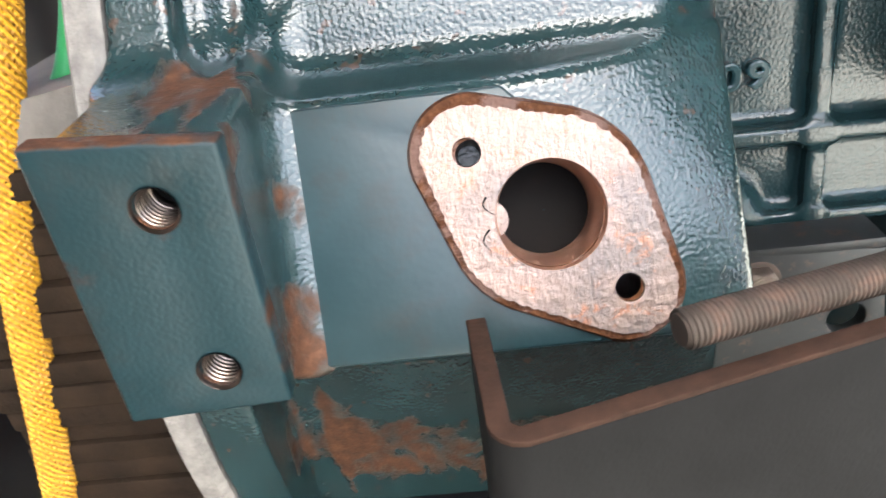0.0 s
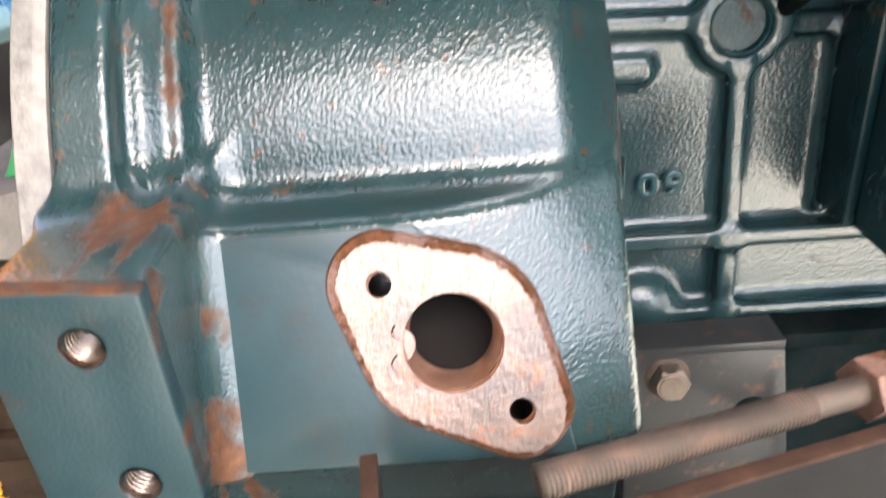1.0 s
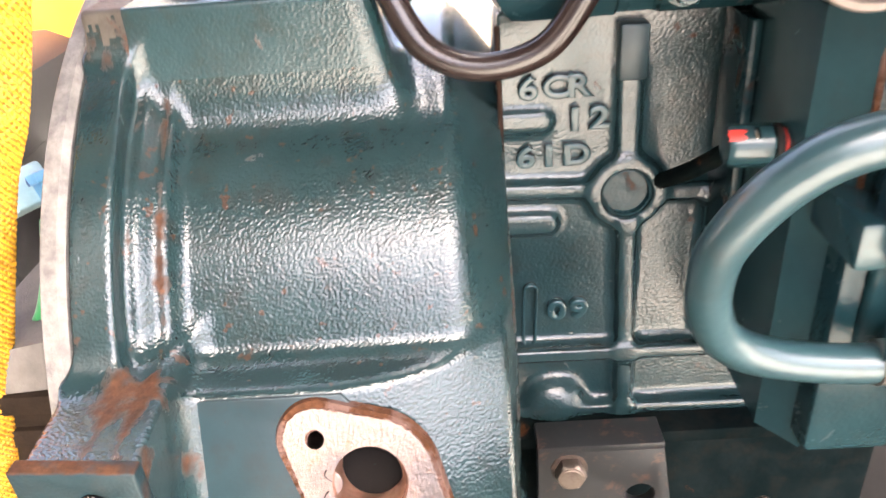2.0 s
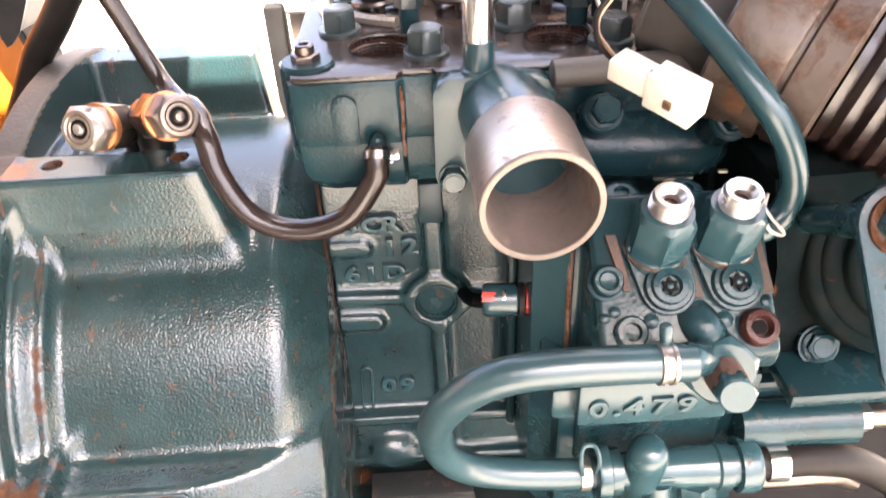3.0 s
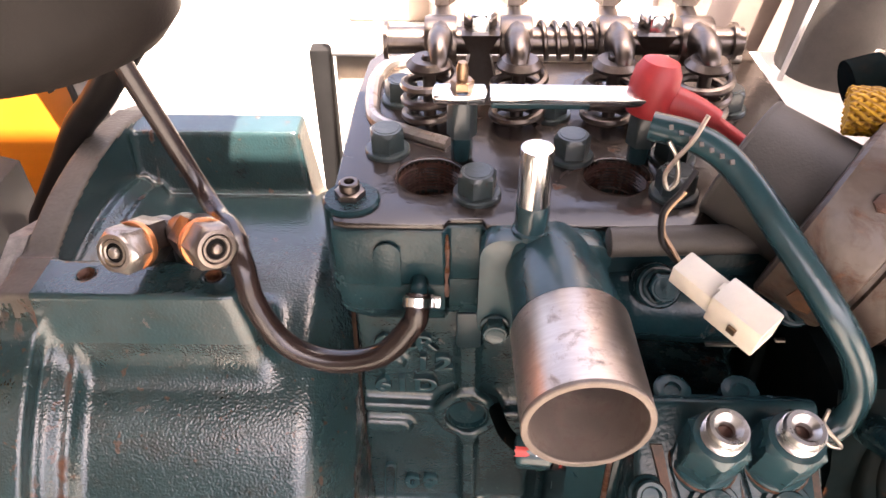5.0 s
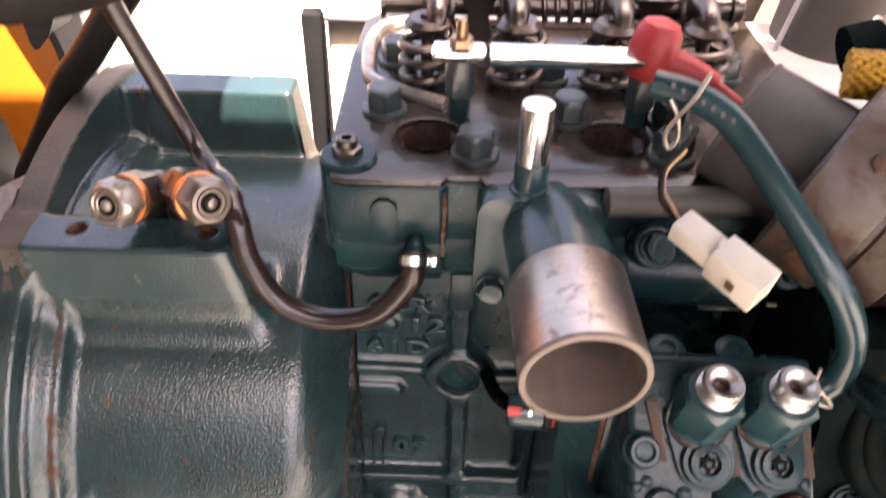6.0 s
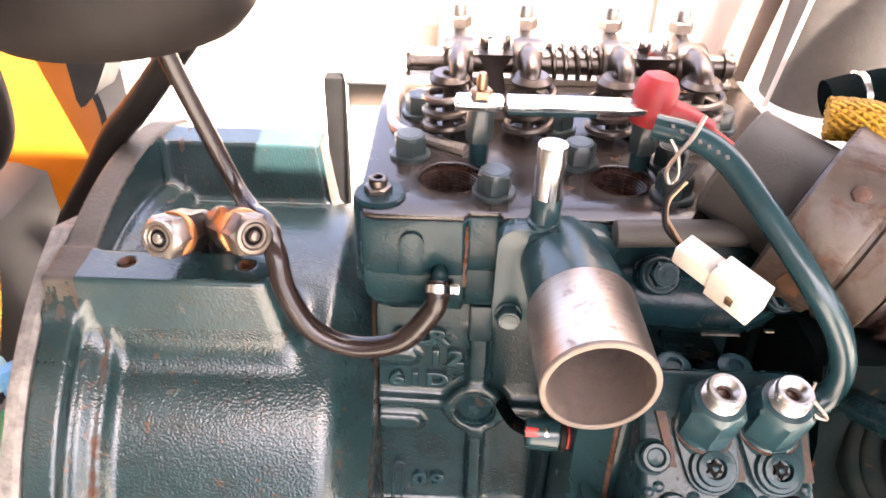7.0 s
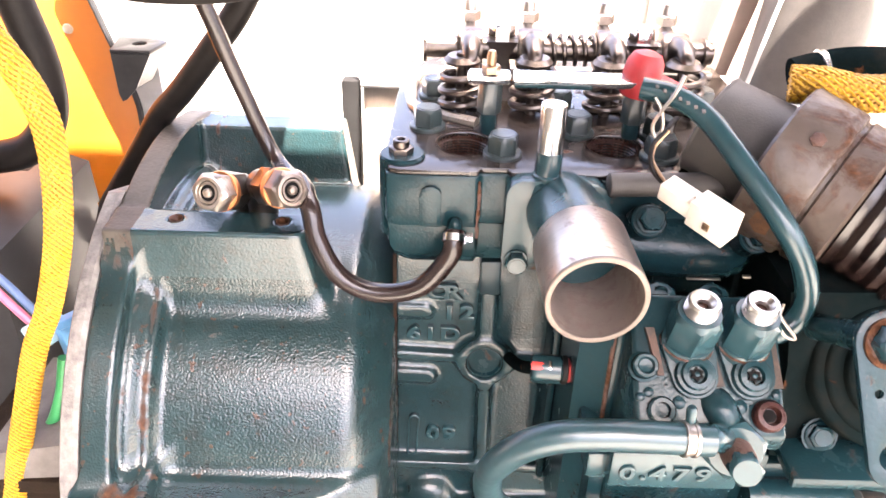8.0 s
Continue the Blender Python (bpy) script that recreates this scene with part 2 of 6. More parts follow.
BLOCKER_BROWN = plain("dark_blocker_brown", (0.05, 0.045, 0.04), 0.8, 0.3, 8.0, 0.001, grain=120.0)
MAROON = paint("dark_red_rusty_plug", (0.030, 0.009, 0.007), 0.1, 700.0, 0.0004, 0.4, 0.4, -0.5)
DUSTY_RUST = paint("dusty_rusted_sheet", (0.048, 0.034, 0.025), 0.78, 300.0, 0.0003, 0.45, 0.6, 0.0, bloom=0.02, soft=0.20)
BLACK_PLATE = plain("black_steel_plate", (0.006, 0.0058, 0.0056), 0.9, 0.4, 40.0)
SLAT = plain("rough_brown_timber", (0.0135, 0.0082, 0.0048), 0.85, 0.5, 70.0, 0.0006, grain=500.0)
GRAPHITE = metal("dark_painted_plate", (0.02, 0.022, 0.023), 0.45, 0.4, (0.16, 0.07, 0.04), metallic=0.3)
GUARD_GREY = plain("dusty_grey_guard", (0.09, 0.08, 0.07), 0.7, 0.35, 60.0, 0.0004)
PLATE_GREY = plain("weathered_grey_plate", (0.15, 0.138, 0.124), 0.8, 0.45, 160.0, 0.0006)
RUBBER = plain("black_rubber_hose", (0.0095, 0.008, 0.0072), 0.50, 0.35, 60.0)
RUBBER_SHINY = plain("oily_black_hose", (0.016, 0.0095, 0.008), 0.24, 0.4, 60.0)
BLACK = plain("black_plastic", (0.018, 0.018, 0.019), 0.4, 0.3, 70.0)
DARK_DUSTY = plain("dusty_dark_plastic", (0.0095, 0.0078, 0.0068), 0.5, 0.3, 60.0)
DUST_HAZE_GREY = plain("dust_and_haze_grey", (0.046, 0.040, 0.034), 0.6, 0.3, 50.0, 0.0002)
RED_RUBBER = plain("red_rubber_boot", (0.33, 0.022, 0.024), 0.5, 0.2, 80.0)
RED_PAINT = plain("red_paint_mark", (0.45, 0.025, 0.018), 0.4, 0.1)
NYLON = plain("translucent_white_nylon", (0.5, 0.46, 0.38), 0.45, 0.12, 60.0, 0.00005, subsurf=0.3)
BLUE = plain("blue_plastic_connector", (0.1, 0.3, 0.52), 0.4, 0.15)
PALE_BLUE = plain("pale_blue_connector", (0.3, 0.45, 0.48), 0.45, 0.15)
YELLOW = plain("yellow_orange_paint", (0.42, 0.125, 0.010), 0.4, 0.08, 20.0, 0.00005)
BRAID = braid("yellow_woven_sleeve", (0.56, 0.30, 0.012), (0.28, 0.125, 0.008), 0.0016)
CONCRETE = plain("weathered_yard_concrete", (0.23, 0.22, 0.20), 0.85, 0.12, 3.0, 0.002, grain=60.0)
DARK_FLOOR = plain("dark_floor_grey", (0.045, 0.042, 0.038), 0.75, 0.4, 4.0, 0.002, grain=60.0)
# Near-black that paints the shade in holes and sockets; also colours the crack.
VOID = plain("hole_shade_black", (0.003, 0.0026, 0.0024), 0.8, 0.3)
PINK = plain("pink_wire_cover", (0.7, 0.12, 0.2), 0.4, 0.1)
NAVY = plain("dark_blue_wire_cover", (0.05, 0.1, 0.2), 0.4, 0.1)
GREEN = plain("green_wire_cover", (0.03, 0.25, 0.08), 0.4, 0.1)
BROWN = plain("brown_painted_post", (0.16, 0.12, 0.1), 0.6, 0.2, 30.0)
ORANGE_RUST = plain("orange_rust_scale", (0.10, 0.042, 0.016), 0.85, 0.5, 180.0, 0.0006, grain=600.0)
SAND = plain("sand_brown_paint", (0.3, 0.24, 0.19), 0.6, 0.15, 30.0)
PALE = plain("pale_grey_steel", (0.3, 0.29, 0.28), 0.5, 0.15, 40.0)

BLACK.node_tree.nodes["Principled BSDF"].inputs["Specular IOR Level"].default_value = 0.3
for dull in (BLACK_PLATE, SLAT, VOID, RUST_EDGE, RUBBER, DARK_DUSTY):
    dull.node_tree.nodes["Principled BSDF"].inputs["Specular IOR Level"].default_value = 0.12

# ---- mesh helpers ----
BASES = {}


def thing(name, base, label, category, group="", kind=""):
    ob = new(name)
    ob.empty_display_size = 0.01
    ob.location = base
    BASES[ob] = Vector(base)
    return tagged(ob, label, category, group, kind)


def part(name, bm, material, parent, label="", angle=35.0):
    bmesh.ops.recalc_face_normals(bm, faces=bm.faces[:])
    me = bpy.data.meshes.new(name)
    bm.to_mesh(me)
    bm.free()
    me.materials.append(material)
    me.shade_smooth()
    me.set_sharp_from_angle(angle=radians(angle))
    ob = new(name, me)
    if parent is not None:
        ob.parent = parent
        ob.matrix_parent_inverse = Matrix.Translation(-BASES.get(parent, Vector()))
    if label:
        tagged(ob, label)
    return ob


def single(name, bm, material, label, category, group="", kind="", angle=35.0):
    return tagged(part(name, bm, material, None, "", angle), label, category, group, kind)


def bevel_sharp(bm, width, seg=2, limit=30.0):
    if width > 0:
        es = [e for e in bm.edges if len(e.link_faces) == 2 and e.calc_face_angle() > radians(limit)]
        bmesh.ops.bevel(bm, geom=es, offset=width, segments=seg, affect="EDGES", profile=0.5, clamp_overlap=True)
    return bm


def box(x0, x1, y0, y1, z0, z1, bev=0.001, seg=2):
    bm = bmesh.new()
    bmesh.ops.create_cube(bm, size=1.0)
    for v in bm.verts:
        v.co = Vector((x0 + (v.co.x + 0.5) * (x1 - x0), y0 + (v.co.y + 0.5) * (y1 - y0), z0 + (v.co.z + 0.5) * (z1 - z0)))
    return bevel_sharp(bm, bev, seg)


def loft(rings, cap0=True, cap1=True, closed=False):
    bm = bmesh.new()
    vs = [[bm.verts.new(p) for p in r] for r in rings]
    n = len(rings[0])
    pairs = list(zip(vs, vs[1:])) + ([(vs[-1], vs[0])] if closed else [])
    for a, b in pairs:
        for i in range(n):
            bm.faces.new((a[i], a[(i + 1) % n], b[(i + 1) % n], b[i]))
    if not closed:
        if cap0:
            bm.faces.new(vs[0][::-1])
        if cap1:
            bm.faces.new(vs[-1])
    return bm


def lathe(profile, n=32, closed=False, caps=True):
    """Turns (radius, height) round the z axis."""
    rings = [[(r * math.cos(2 * math.pi * i / n), r * math.sin(2 * math.pi * i / n), h) for i in range(n)] for r, h in profile]
    return loft(rings, caps, caps, closed)


def put(bm, m):
    bm.transform(m)
    return bm


def along(base, way):
    """A pose at base whose z axis points along way."""
    return Matrix.Translation(base) @ Vector(way).to_track_quat("Z", "Y").to_matrix().to_4x4()


def join(*bms):
    out = bmesh.new()
    for b in bms:
        me = bpy.data.meshes.new("tmp")
        b.to_mesh(me)
        b.free()
        out.from_mesh(me)
        bpy.data.meshes.remove(me)
    return out


def spline(pts, per=8):
    pts = [Vector(p) for p in pts]
    ext = [2 * pts[0] - pts[1]] + pts + [2 * pts[-1] - pts[-2]]
    out = []
    for i in range(1, len(ext) - 2):
        p0, p1, p2, p3 = ext[i - 1:i + 3]
        for k in range(per):
            t = k / per
            out.append(0.5 * (2 * p1 + (p2 - p0) * t + (2 * p0 - 5 * p1 + 4 * p2 - p3) * t * t + (3 * p1 - p0 - 3 * p2 + p3) * t ** 3))
    return out + [pts[-1]]


def sweep(pts, radius, n=14, caps=True, flat=1.0):
    """A tube along a polyline; radius: a number or a function of 0..1 along it."""
    pts = [Vector(p) for p in pts]
    way = (pts[1] - pts[0]).normalized()
    side = way.orthogonal().normalized()
    rings = []
    for i, p in enumerate(pts):
        d = (pts[min(i + 1, len(pts) - 1)] - pts[max(i - 1, 0)]).normalized()
        side = (side - d * side.dot(d)).normalized()
        up = d.cross(side)
        r = radius(i / (len(pts) - 1)) if callable(radius) else radius
        rings.append([p + r * (math.cos(2 * math.pi * k / n) * side + flat * math.sin(2 * math.pi * k / n) * up) for k in range(n)])
    return loft(rings, caps, caps)


def pipe(pts, radius, n=14, per=8, caps=True):
    return sweep(spline(pts, per), radius, n, caps)


def plate(outlines, depth, bev=0.0, seg=2):
    """A flat plate in xy from z = 0 to depth: the first outline is its edge, the others holes through it."""
    bm = bmesh.new()
    edges = []
    for o in outlines:
        vs = [bm.verts.new((x, y, 0.0)) for x, y in o]
        edges += [bm.edges.new((vs[i], vs[(i + 1) % len(vs)])) for i in range(len(vs))]
    bmesh.ops.triangle_fill(bm, use_beauty=True, use_dissolve=False, edges=edges)
    got = bmesh.ops.extrude_face_region(bm, geom=bm.faces[:])
    bmesh.ops.translate(bm, vec=(0, 0, depth), verts=[v for v in got["geom"] if isinstance(v, bmesh.types.BMVert)])
    bmesh.ops.recalc_face_normals(bm, faces=bm.faces[:])
    return bevel_sharp(bm, bev, seg, 50.0)


def circle(cx, cy, r, n=28, a0=0.0, a1=360.0):
    full = abs(a1 - a0) >= 360
    return [(cx + r * math.cos(radians(a0 + (a1 - a0) * i / (n if full else n - 1))), cy + r * math.sin(radians(a0 + (a1 - a0) * i / (n if full else n - 1)))) for i in range(n)]


def hull(circles, n=40):
    """The convex outline round some circles (x, y, r)."""
    ps = sorted(set(p for c in circles for p in circle(*c, n)))
    def half(seq):
        h = []
        for p in seq:
            while len(h) > 1 and (h[-1][0] - h[-2][0]) * (p[1] - h[-2][1]) - (h[-1][1] - h[-2][1]) * (p[0] - h[-2][0]) <= 0:
                h.pop()
            h.append(p)
        return h
    return half(ps)[:-1] + half(ps[::-1])[:-1]


def hexes(af, h, chamfer=0.2, n=24, bottom=True):
    """A hexagonal head of width af across flats and height h, its top corners turned down."""
    def ring(z, k, drop):
        out = []
        for i in range(n):
            a = 2 * math.pi * i / n
            r = af / 2 / math.cos((a % (math.pi / 3)) - math.pi / 6)
            out.append((k * r * math.cos(a), k * r * math.sin(a), z - drop * (r - af / 2)))
        return out
    rim = [(af * 0.47 * math.cos(2 * math.pi * i / n), af * 0.47 * math.sin(2 * math.pi * i / n), h) for i in range(n)]
    return loft([ring(0.0, 1.0, 0.0), ring(h * 0.9, 1.0, chamfer * 1.6), rim])


def coil(radius, wire, turns, height, n=8, per=20):
    total = int(turns * per)
    return sweep([(radius * math.cos(2 * math.pi * i / per), radius * math.sin(2 * math.pi * i / per), wire + (height - 2 * wire) * i / total) for i in range(total + 1)], wire, n)


def bolt(parent, base, way, af, material, washer=None, name="bolt", label="", h=None, spin=0.0):
    m = along(base, way) @ pose(0, 0, 0, 0, 0, spin)
    h = h or af * 0.62
    head = hexes(af, h)
    ob = part(name, put(join(head, put(lathe([(af * 0.40, h), (af * 0.38, h + 0.0003), (0.0004, h + 0.0001)], 20), Matrix())), m), material, parent, label)
    if washer:
        wr, wh, wm = washer
        part("washer", put(lathe([(af * 0.3, -0.0002), (wr, -0.0002), (wr, wh * 0.7), (wr * 0.95, wh), (af * 0.4, wh + 0.0004), (af * 0.3, wh)], 28, True, False), m), wm, ob)
    return ob


def words(text, size, extrude, m):
    cu = bpy.data.curves.new("words", "FONT")
    cu.body, cu.size, cu.extrude, cu.align_x = text, size, extrude, "LEFT"
    cu.bevel_depth, cu.bevel_resolution = extrude * 0.5, 1
    tmp = new("words", cu)
    me = bpy.data.meshes.new_from_object(tmp.evaluated_get(bpy.context.evaluated_depsgraph_get()))
    bm = bmesh.new()
    bm.from_mesh(me)
    bpy.data.objects.remove(tmp)
    bpy.data.meshes.remove(me)
    return put(bm, m)


# ---- ground, and the added shed, floor and canopy that shape the light ----
single("ground", box(-30, 30, -30, 30, -0.1, 0.0, 0), CONCRETE, "weathered sunlit concrete ground", "ground", kind="structure")

# Unseen pillar and walls, added to darken what the paint reflects.
shed = thing("shed", (0.0, -0.67, 0.0), "added dark pillar and walls that block light", "shed", kind="structure")
part("pillar", box(-0.62, -0.40, -0.95, -0.75, 0.0, 2.3, 0.01), BLOCKER_BROWN, shed)
part("wall", box(-1.25, -1.05, -2.6, 0.30, 0.0, 2.3, 0.01), BLOCKER_BROWN, shed, "added dark side wall that blocks light")
part("wall", box(-1.25, -0.36, -2.75, -2.61, 0.0, 2.3, 0.01), BLOCKER_BROWN, shed, "added dark front wall that blocks light")
# Added dark slab: cuts sunlit ground bounce, notched at right to let some through.
single("added_dark_floor", put(plate([[(-3.0, -0.85), (-0.12, -0.85), (-0.12, -0.45), (1.5, -0.45), (1.5, 0.75), (-3.0, 0.75)]], 0.02, 0.004), pose(0, 0, 0.0005)), DARK_FLOOR, "added dark floor slab that cuts light from the ground", "floor", kind="structure")
# Unseen canopy added for shade; panel depths set where sun reaches the engine.
canopy = thing("canopy", (0.0, 0.1, 0.0), "added dark canopy, its rear edge notched to place the sun", "canopy")
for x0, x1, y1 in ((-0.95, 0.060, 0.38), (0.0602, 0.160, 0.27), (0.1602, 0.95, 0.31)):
    part("shade_panel", box(x0, x1, -0.13, y1, 1.0, 1.01, 0.002), GRAPHITE, canopy)
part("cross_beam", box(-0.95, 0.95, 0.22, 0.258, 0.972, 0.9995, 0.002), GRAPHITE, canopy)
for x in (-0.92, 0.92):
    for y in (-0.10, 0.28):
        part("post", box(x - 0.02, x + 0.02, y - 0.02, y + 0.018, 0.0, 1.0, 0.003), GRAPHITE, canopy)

# ---- bell housing: turned round the crank axis, which runs along x ----
CY, CZ = 0.35, 0.475
AXIS = Matrix.Translation((0, CY, CZ)) @ pose(0, 0, 0, 0, 90, 0)
housing = thing("bell_housing", (0.0, CY, CZ - 0.197), "teal enamelled cast iron bell housing with rusty ribs", "bell housing")
UP = 25.0
REC = Matrix.Translation((0.0146, 0.1558, 0.5177)) @ pose(0, 0, 0, 90 - UP, 0, 0)
h1, h2 = (-0.0174, 0.0156), (0.0166, -0.0191)


def smin(a, b, k):
    """The lower of two distances, blended over k metres: a cast fillet."""
    h = np.clip(0.5 + 0.5 * (b - a) / k, 0.0, 1.0)
    return b + (a - b) * h - k * h * (1.0 - h)


def smax(a, b, k):
    return -smin(-a, -b, k)


STEPS_X = (-0.0680, -0.0640, -0.0625, -0.0605, -0.0590, -0.0575, -0.0550, -0.0538, -0.0520, -0.0500, -0.0485, 0.0450, 0.0475, 0.0500, 0.0525, 0.0555, 0.0590, 0.0630, 0.0700)
STEPS_R = (0.1485, 0.1487, 0.1483, 0.1466, 0.1451, 0.1444, 0.1446, 0.1438, 0.1408, 0.1385, 0.1380, 0.1380, 0.1377, 0.1367, 0.1350, 0.1320, 0.1278, 0.1225, 0.1125)
SKIRT_Z = (0.300, 0.345, 0.375, 0.410, 0.435, 0.462, 0.485, 0.503, 0.520)
SKIRT_Y = (0.330, 0.215, 0.1930, 0.1850, 0.1800, 0.1775, 0.1800, 0.1840, 0.205)


def casting(x, y, z):
    """Signed distance to the bell housing: drum with stepped shoulder, flange, pads, lug, mounting block and skirt, all run together in fillets."""
    drum = np.hypot(y - 0.3185, z - 0.5) - np.interp(x, STEPS_X, STEPS_R)
    drum = smax(drum * 0.85, np.maximum(x - 0.0692, -0.0815 - x), 0.0008)
    ring = np.hypot(y - CY, z - CZ) - 0.1972
    flange = smax(ring, np.maximum(x + 0.0676, -0.0829 - x), 0.0018)
    d = smin(drum, flange, 0.0022)
    # pad on the shoulder, its front and side drafted
    front = (0.2478 - 0.06 * (0.6605 - z)) - y
    side = (x - 0.0240 - 0.20 * (0.6605 - z)) * 0.976
    plan = smax(smax(front, side, 0.009), y - 0.2722 - 0.10 * (0.6605 - z), 0.010)
    pad_d = smax(smax(plan, z - 0.6605, 0.0020), -0.0815 - x, 0.002)
    d = smin(d, pad_d, 0.0085)
    # lug at the back
    lug_d = smax(smax((0.3795 - 0.18 * (0.664 - z) - y) * 0.98, z - 0.6645, 0.0022), x - 0.0265 - 0.14 * (0.6645 - z), 0.003)
    lug_d = smax(lug_d, np.maximum(y - 0.402, -0.0815 - x), 0.003)
    d = smin(d, lug_d, 0.0045)
    # slanted pad under the drum: its plane, the ledge over it and the cheek that falls away from it
    py, pz = y - 0.1558, z - 0.5177
    plane = -0.9063 * py + 0.4226 * pz
    ledge = pz - 0.0288 - 0.03 * (py - 0.0134)
    fall = 0.50 * (x - 0.0400) - 0.72 * (y - 0.1477) + 0.48 * (z - 0.5004)
    slab = smax(smax(plane, fall, 0.016), smax(ledge, x - 0.0655, 0.004), 0.0030)
    slab = smax(slab, np.maximum(-0.4226 * py - 0.9063 * pz - 0.0330, -0.060 - x), 0.0030)
    d = smin(d, slab, 0.0065)
    # square mounting block
    back = np.clip((y - 0.135) / 0.05, 0.0, 1.0)
    blk_d = smax(smax(x + 0.0476 + 0.003 * back, z - 0.5545, 0.0025), smax(-0.0840 - 0.002 * back - x, 0.4920 - z, 0.002), 0.002)
    blk_d = smax(blk_d, 0.1292 - y, 0.002)
    d = smin(d, blk_d, 0.0115)
    # skirt below
    skirt = (np.interp(z, SKIRT_Z, SKIRT_Y) - y) * 0.85
    skirt = smax(skirt, np.maximum(x - 0.0655, -0.0700 - x), 0.005)
    d = smin(d, smax(skirt, z - 0.53, 0.01), 0.0060)
    # holes: the two threaded ones, the bore and its two bolt holes, the pad's tapped holes
    for hx, hz in ((-0.0622, 0.5423), (-0.0604, 0.5030)):
        d = np.maximum(d, -np.maximum(np.hypot(x - hx, z - hz) - 0.0058, y - 0.160))
    across = 0.4226 * py + 0.9063 * pz
    for hx, hy, r, deep in ((0.0, 0.0, 0.0145, 0.020), (*h1, 0.0050, 0.030), (*h2, 0.0050, 0.030)):
        d = np.maximum(d, -np.maximum(np.hypot(x - 0.0146 - hx, across - hy) - r, -plane - deep))
    for hx in (-0.0465, 0.0100):
        d = np.maximum(d, -np.maximum(np.hypot(x - hx, y - 0.2620) - 0.0042, 0.654 - z))
    return np.maximum(d, y - 0.428)


def cast_mesh(name, field, low, high, step):
    """The surface of a distance field as one mesh of quads, its points drawn onto the true surface."""
    axes = [np.arange(a, b + step, step) for a, b in zip(low, high)]
    v = field(*np.meshgrid(*axes, indexing="ij"))
    n = [len(a) - 1 for a in axes]
    corner = lambda i, j, k: v[i:n[0] + i, j:n[1] + j, k:n[2] + k]
    inside = sum((corner(i, j, k) < 0).astype(np.int8) for i in (0, 1) for j in (0, 1) for k in (0, 1))
    cells = np.argwhere((inside > 0) & (inside < 8))
    ids = np.full(n, -1, dtype=np.int64)
    ids[tuple(cells.T)] = np.arange(len(cells))
    p = np.array([a[0] for a in axes]) + (cells + 0.5) * step
    for _ in range(5):
        e = 0.0004
        f0 = field(*p.T)
        g = np.stack([(field(*(p + o).T) - field(*(p - o).T)) / (2 * e) for o in np.eye(3) * e], 1)
        move = -(f0 / np.maximum((g * g).sum(1), 0.2))[:, None] * g
        p = p + np.clip(move, -step * 0.7, step * 0.7)
    quads = []
    for ax in range(3):
        s0 = [slice(1, n[q]) if q != ax else slice(0, n[ax]) for q in range(3)]
        s1 = [slice(1, n[q]) if q != ax else slice(1, n[ax] + 1) for q in range(3)]
        va, vb = v[tuple(s0)] < 0, v[tuple(s1)] < 0
        at = np.argwhere(va != vb)
        flip = va[tuple(at.T)]
        at = at + [0 if q == ax else 1 for q in range(3)]
        u, w = [q for q in range(3) if q != ax]
        if ax == 1:
            flip = ~flip
        ring4 = []
        for du, dw in ((0, 0), (-1, 0), (-1, -1), (0, -1)):
            c = at.copy()
            c[:, u] += du
            c[:, w] += dw
            ring4.append(ids[tuple(c.T)])
        q4 = np.stack(ring4, 1)
        q4[~flip] = q4[~flip][:, ::-1]
        quads.append(q4)
    quads = np.concatenate(quads)
    me = bpy.data.meshes.new(name)
    me.from_pydata(p.tolist(), [], quads.tolist())
    me.update()
    me.shade_smooth()
    return me


shell = new("shell", cast_mesh("shell", casting, (-0.0875, 0.1240, 0.3900), (0.0745, 0.4340, 0.6725), 0.0013))
shell.data.materials.append(TEAL_CAST)
shell.data.materials.append(TEAL_PAD)
shell.data.materials.append(FLANGE_DUST)
mid = np.empty(len(shell.data.polygons) * 3)
shell.data.polygons.foreach_get("center", mid)
mid = mid.reshape(-1, 3)
kinds = np.zeros(len(mid), dtype=np.int32)
kinds[(mid[:, 2] > 0.634) & (mid[:, 1] < 0.2745) & (mid[:, 0] > -0.066)] = 1
kinds[(np.hypot(mid[:, 1] - CY, mid[:, 2] - CZ) > 0.1950) & (mid[:, 0] < -0.0655) & (mid[:, 2] > 0.652 + 0.004 * np.sin(mid[:, 0] * 700 + mid[:, 1] * 150) + 0.0025 * np.sin(mid[:, 0] * 1900 + 1.0))] = 2
shell.data.polygons.foreach_set("material_index", kinds)
shell.parent = housing
shell.matrix_parent_inverse = Matrix.Translation(-BASES[housing])


def prism_x(x0, x1, outline, bev, seg=3, taper=0.0):
    """A bar along x whose cross-section is an outline of (y, z)."""
    bm = loft([[(x0, y, z) for y, z in outline], [(x1, y, z) for y, z in outline]])
    bmesh.ops.recalc_face_normals(bm, faces=bm.faces[:])
    return bevel_sharp(bm, bev, seg, 25.0)


for x in (-0.0465, 0.010):
    part("tapped_hole", put(lathe([(0.0038, 0.0006), (0.0034, -0.0002), (0.0034, -0.005), (0.0002, -0.005)], 20, False, False), pose(x, 0.2620, 0.6603)), RUST, housing, "small rusty tapped hole")

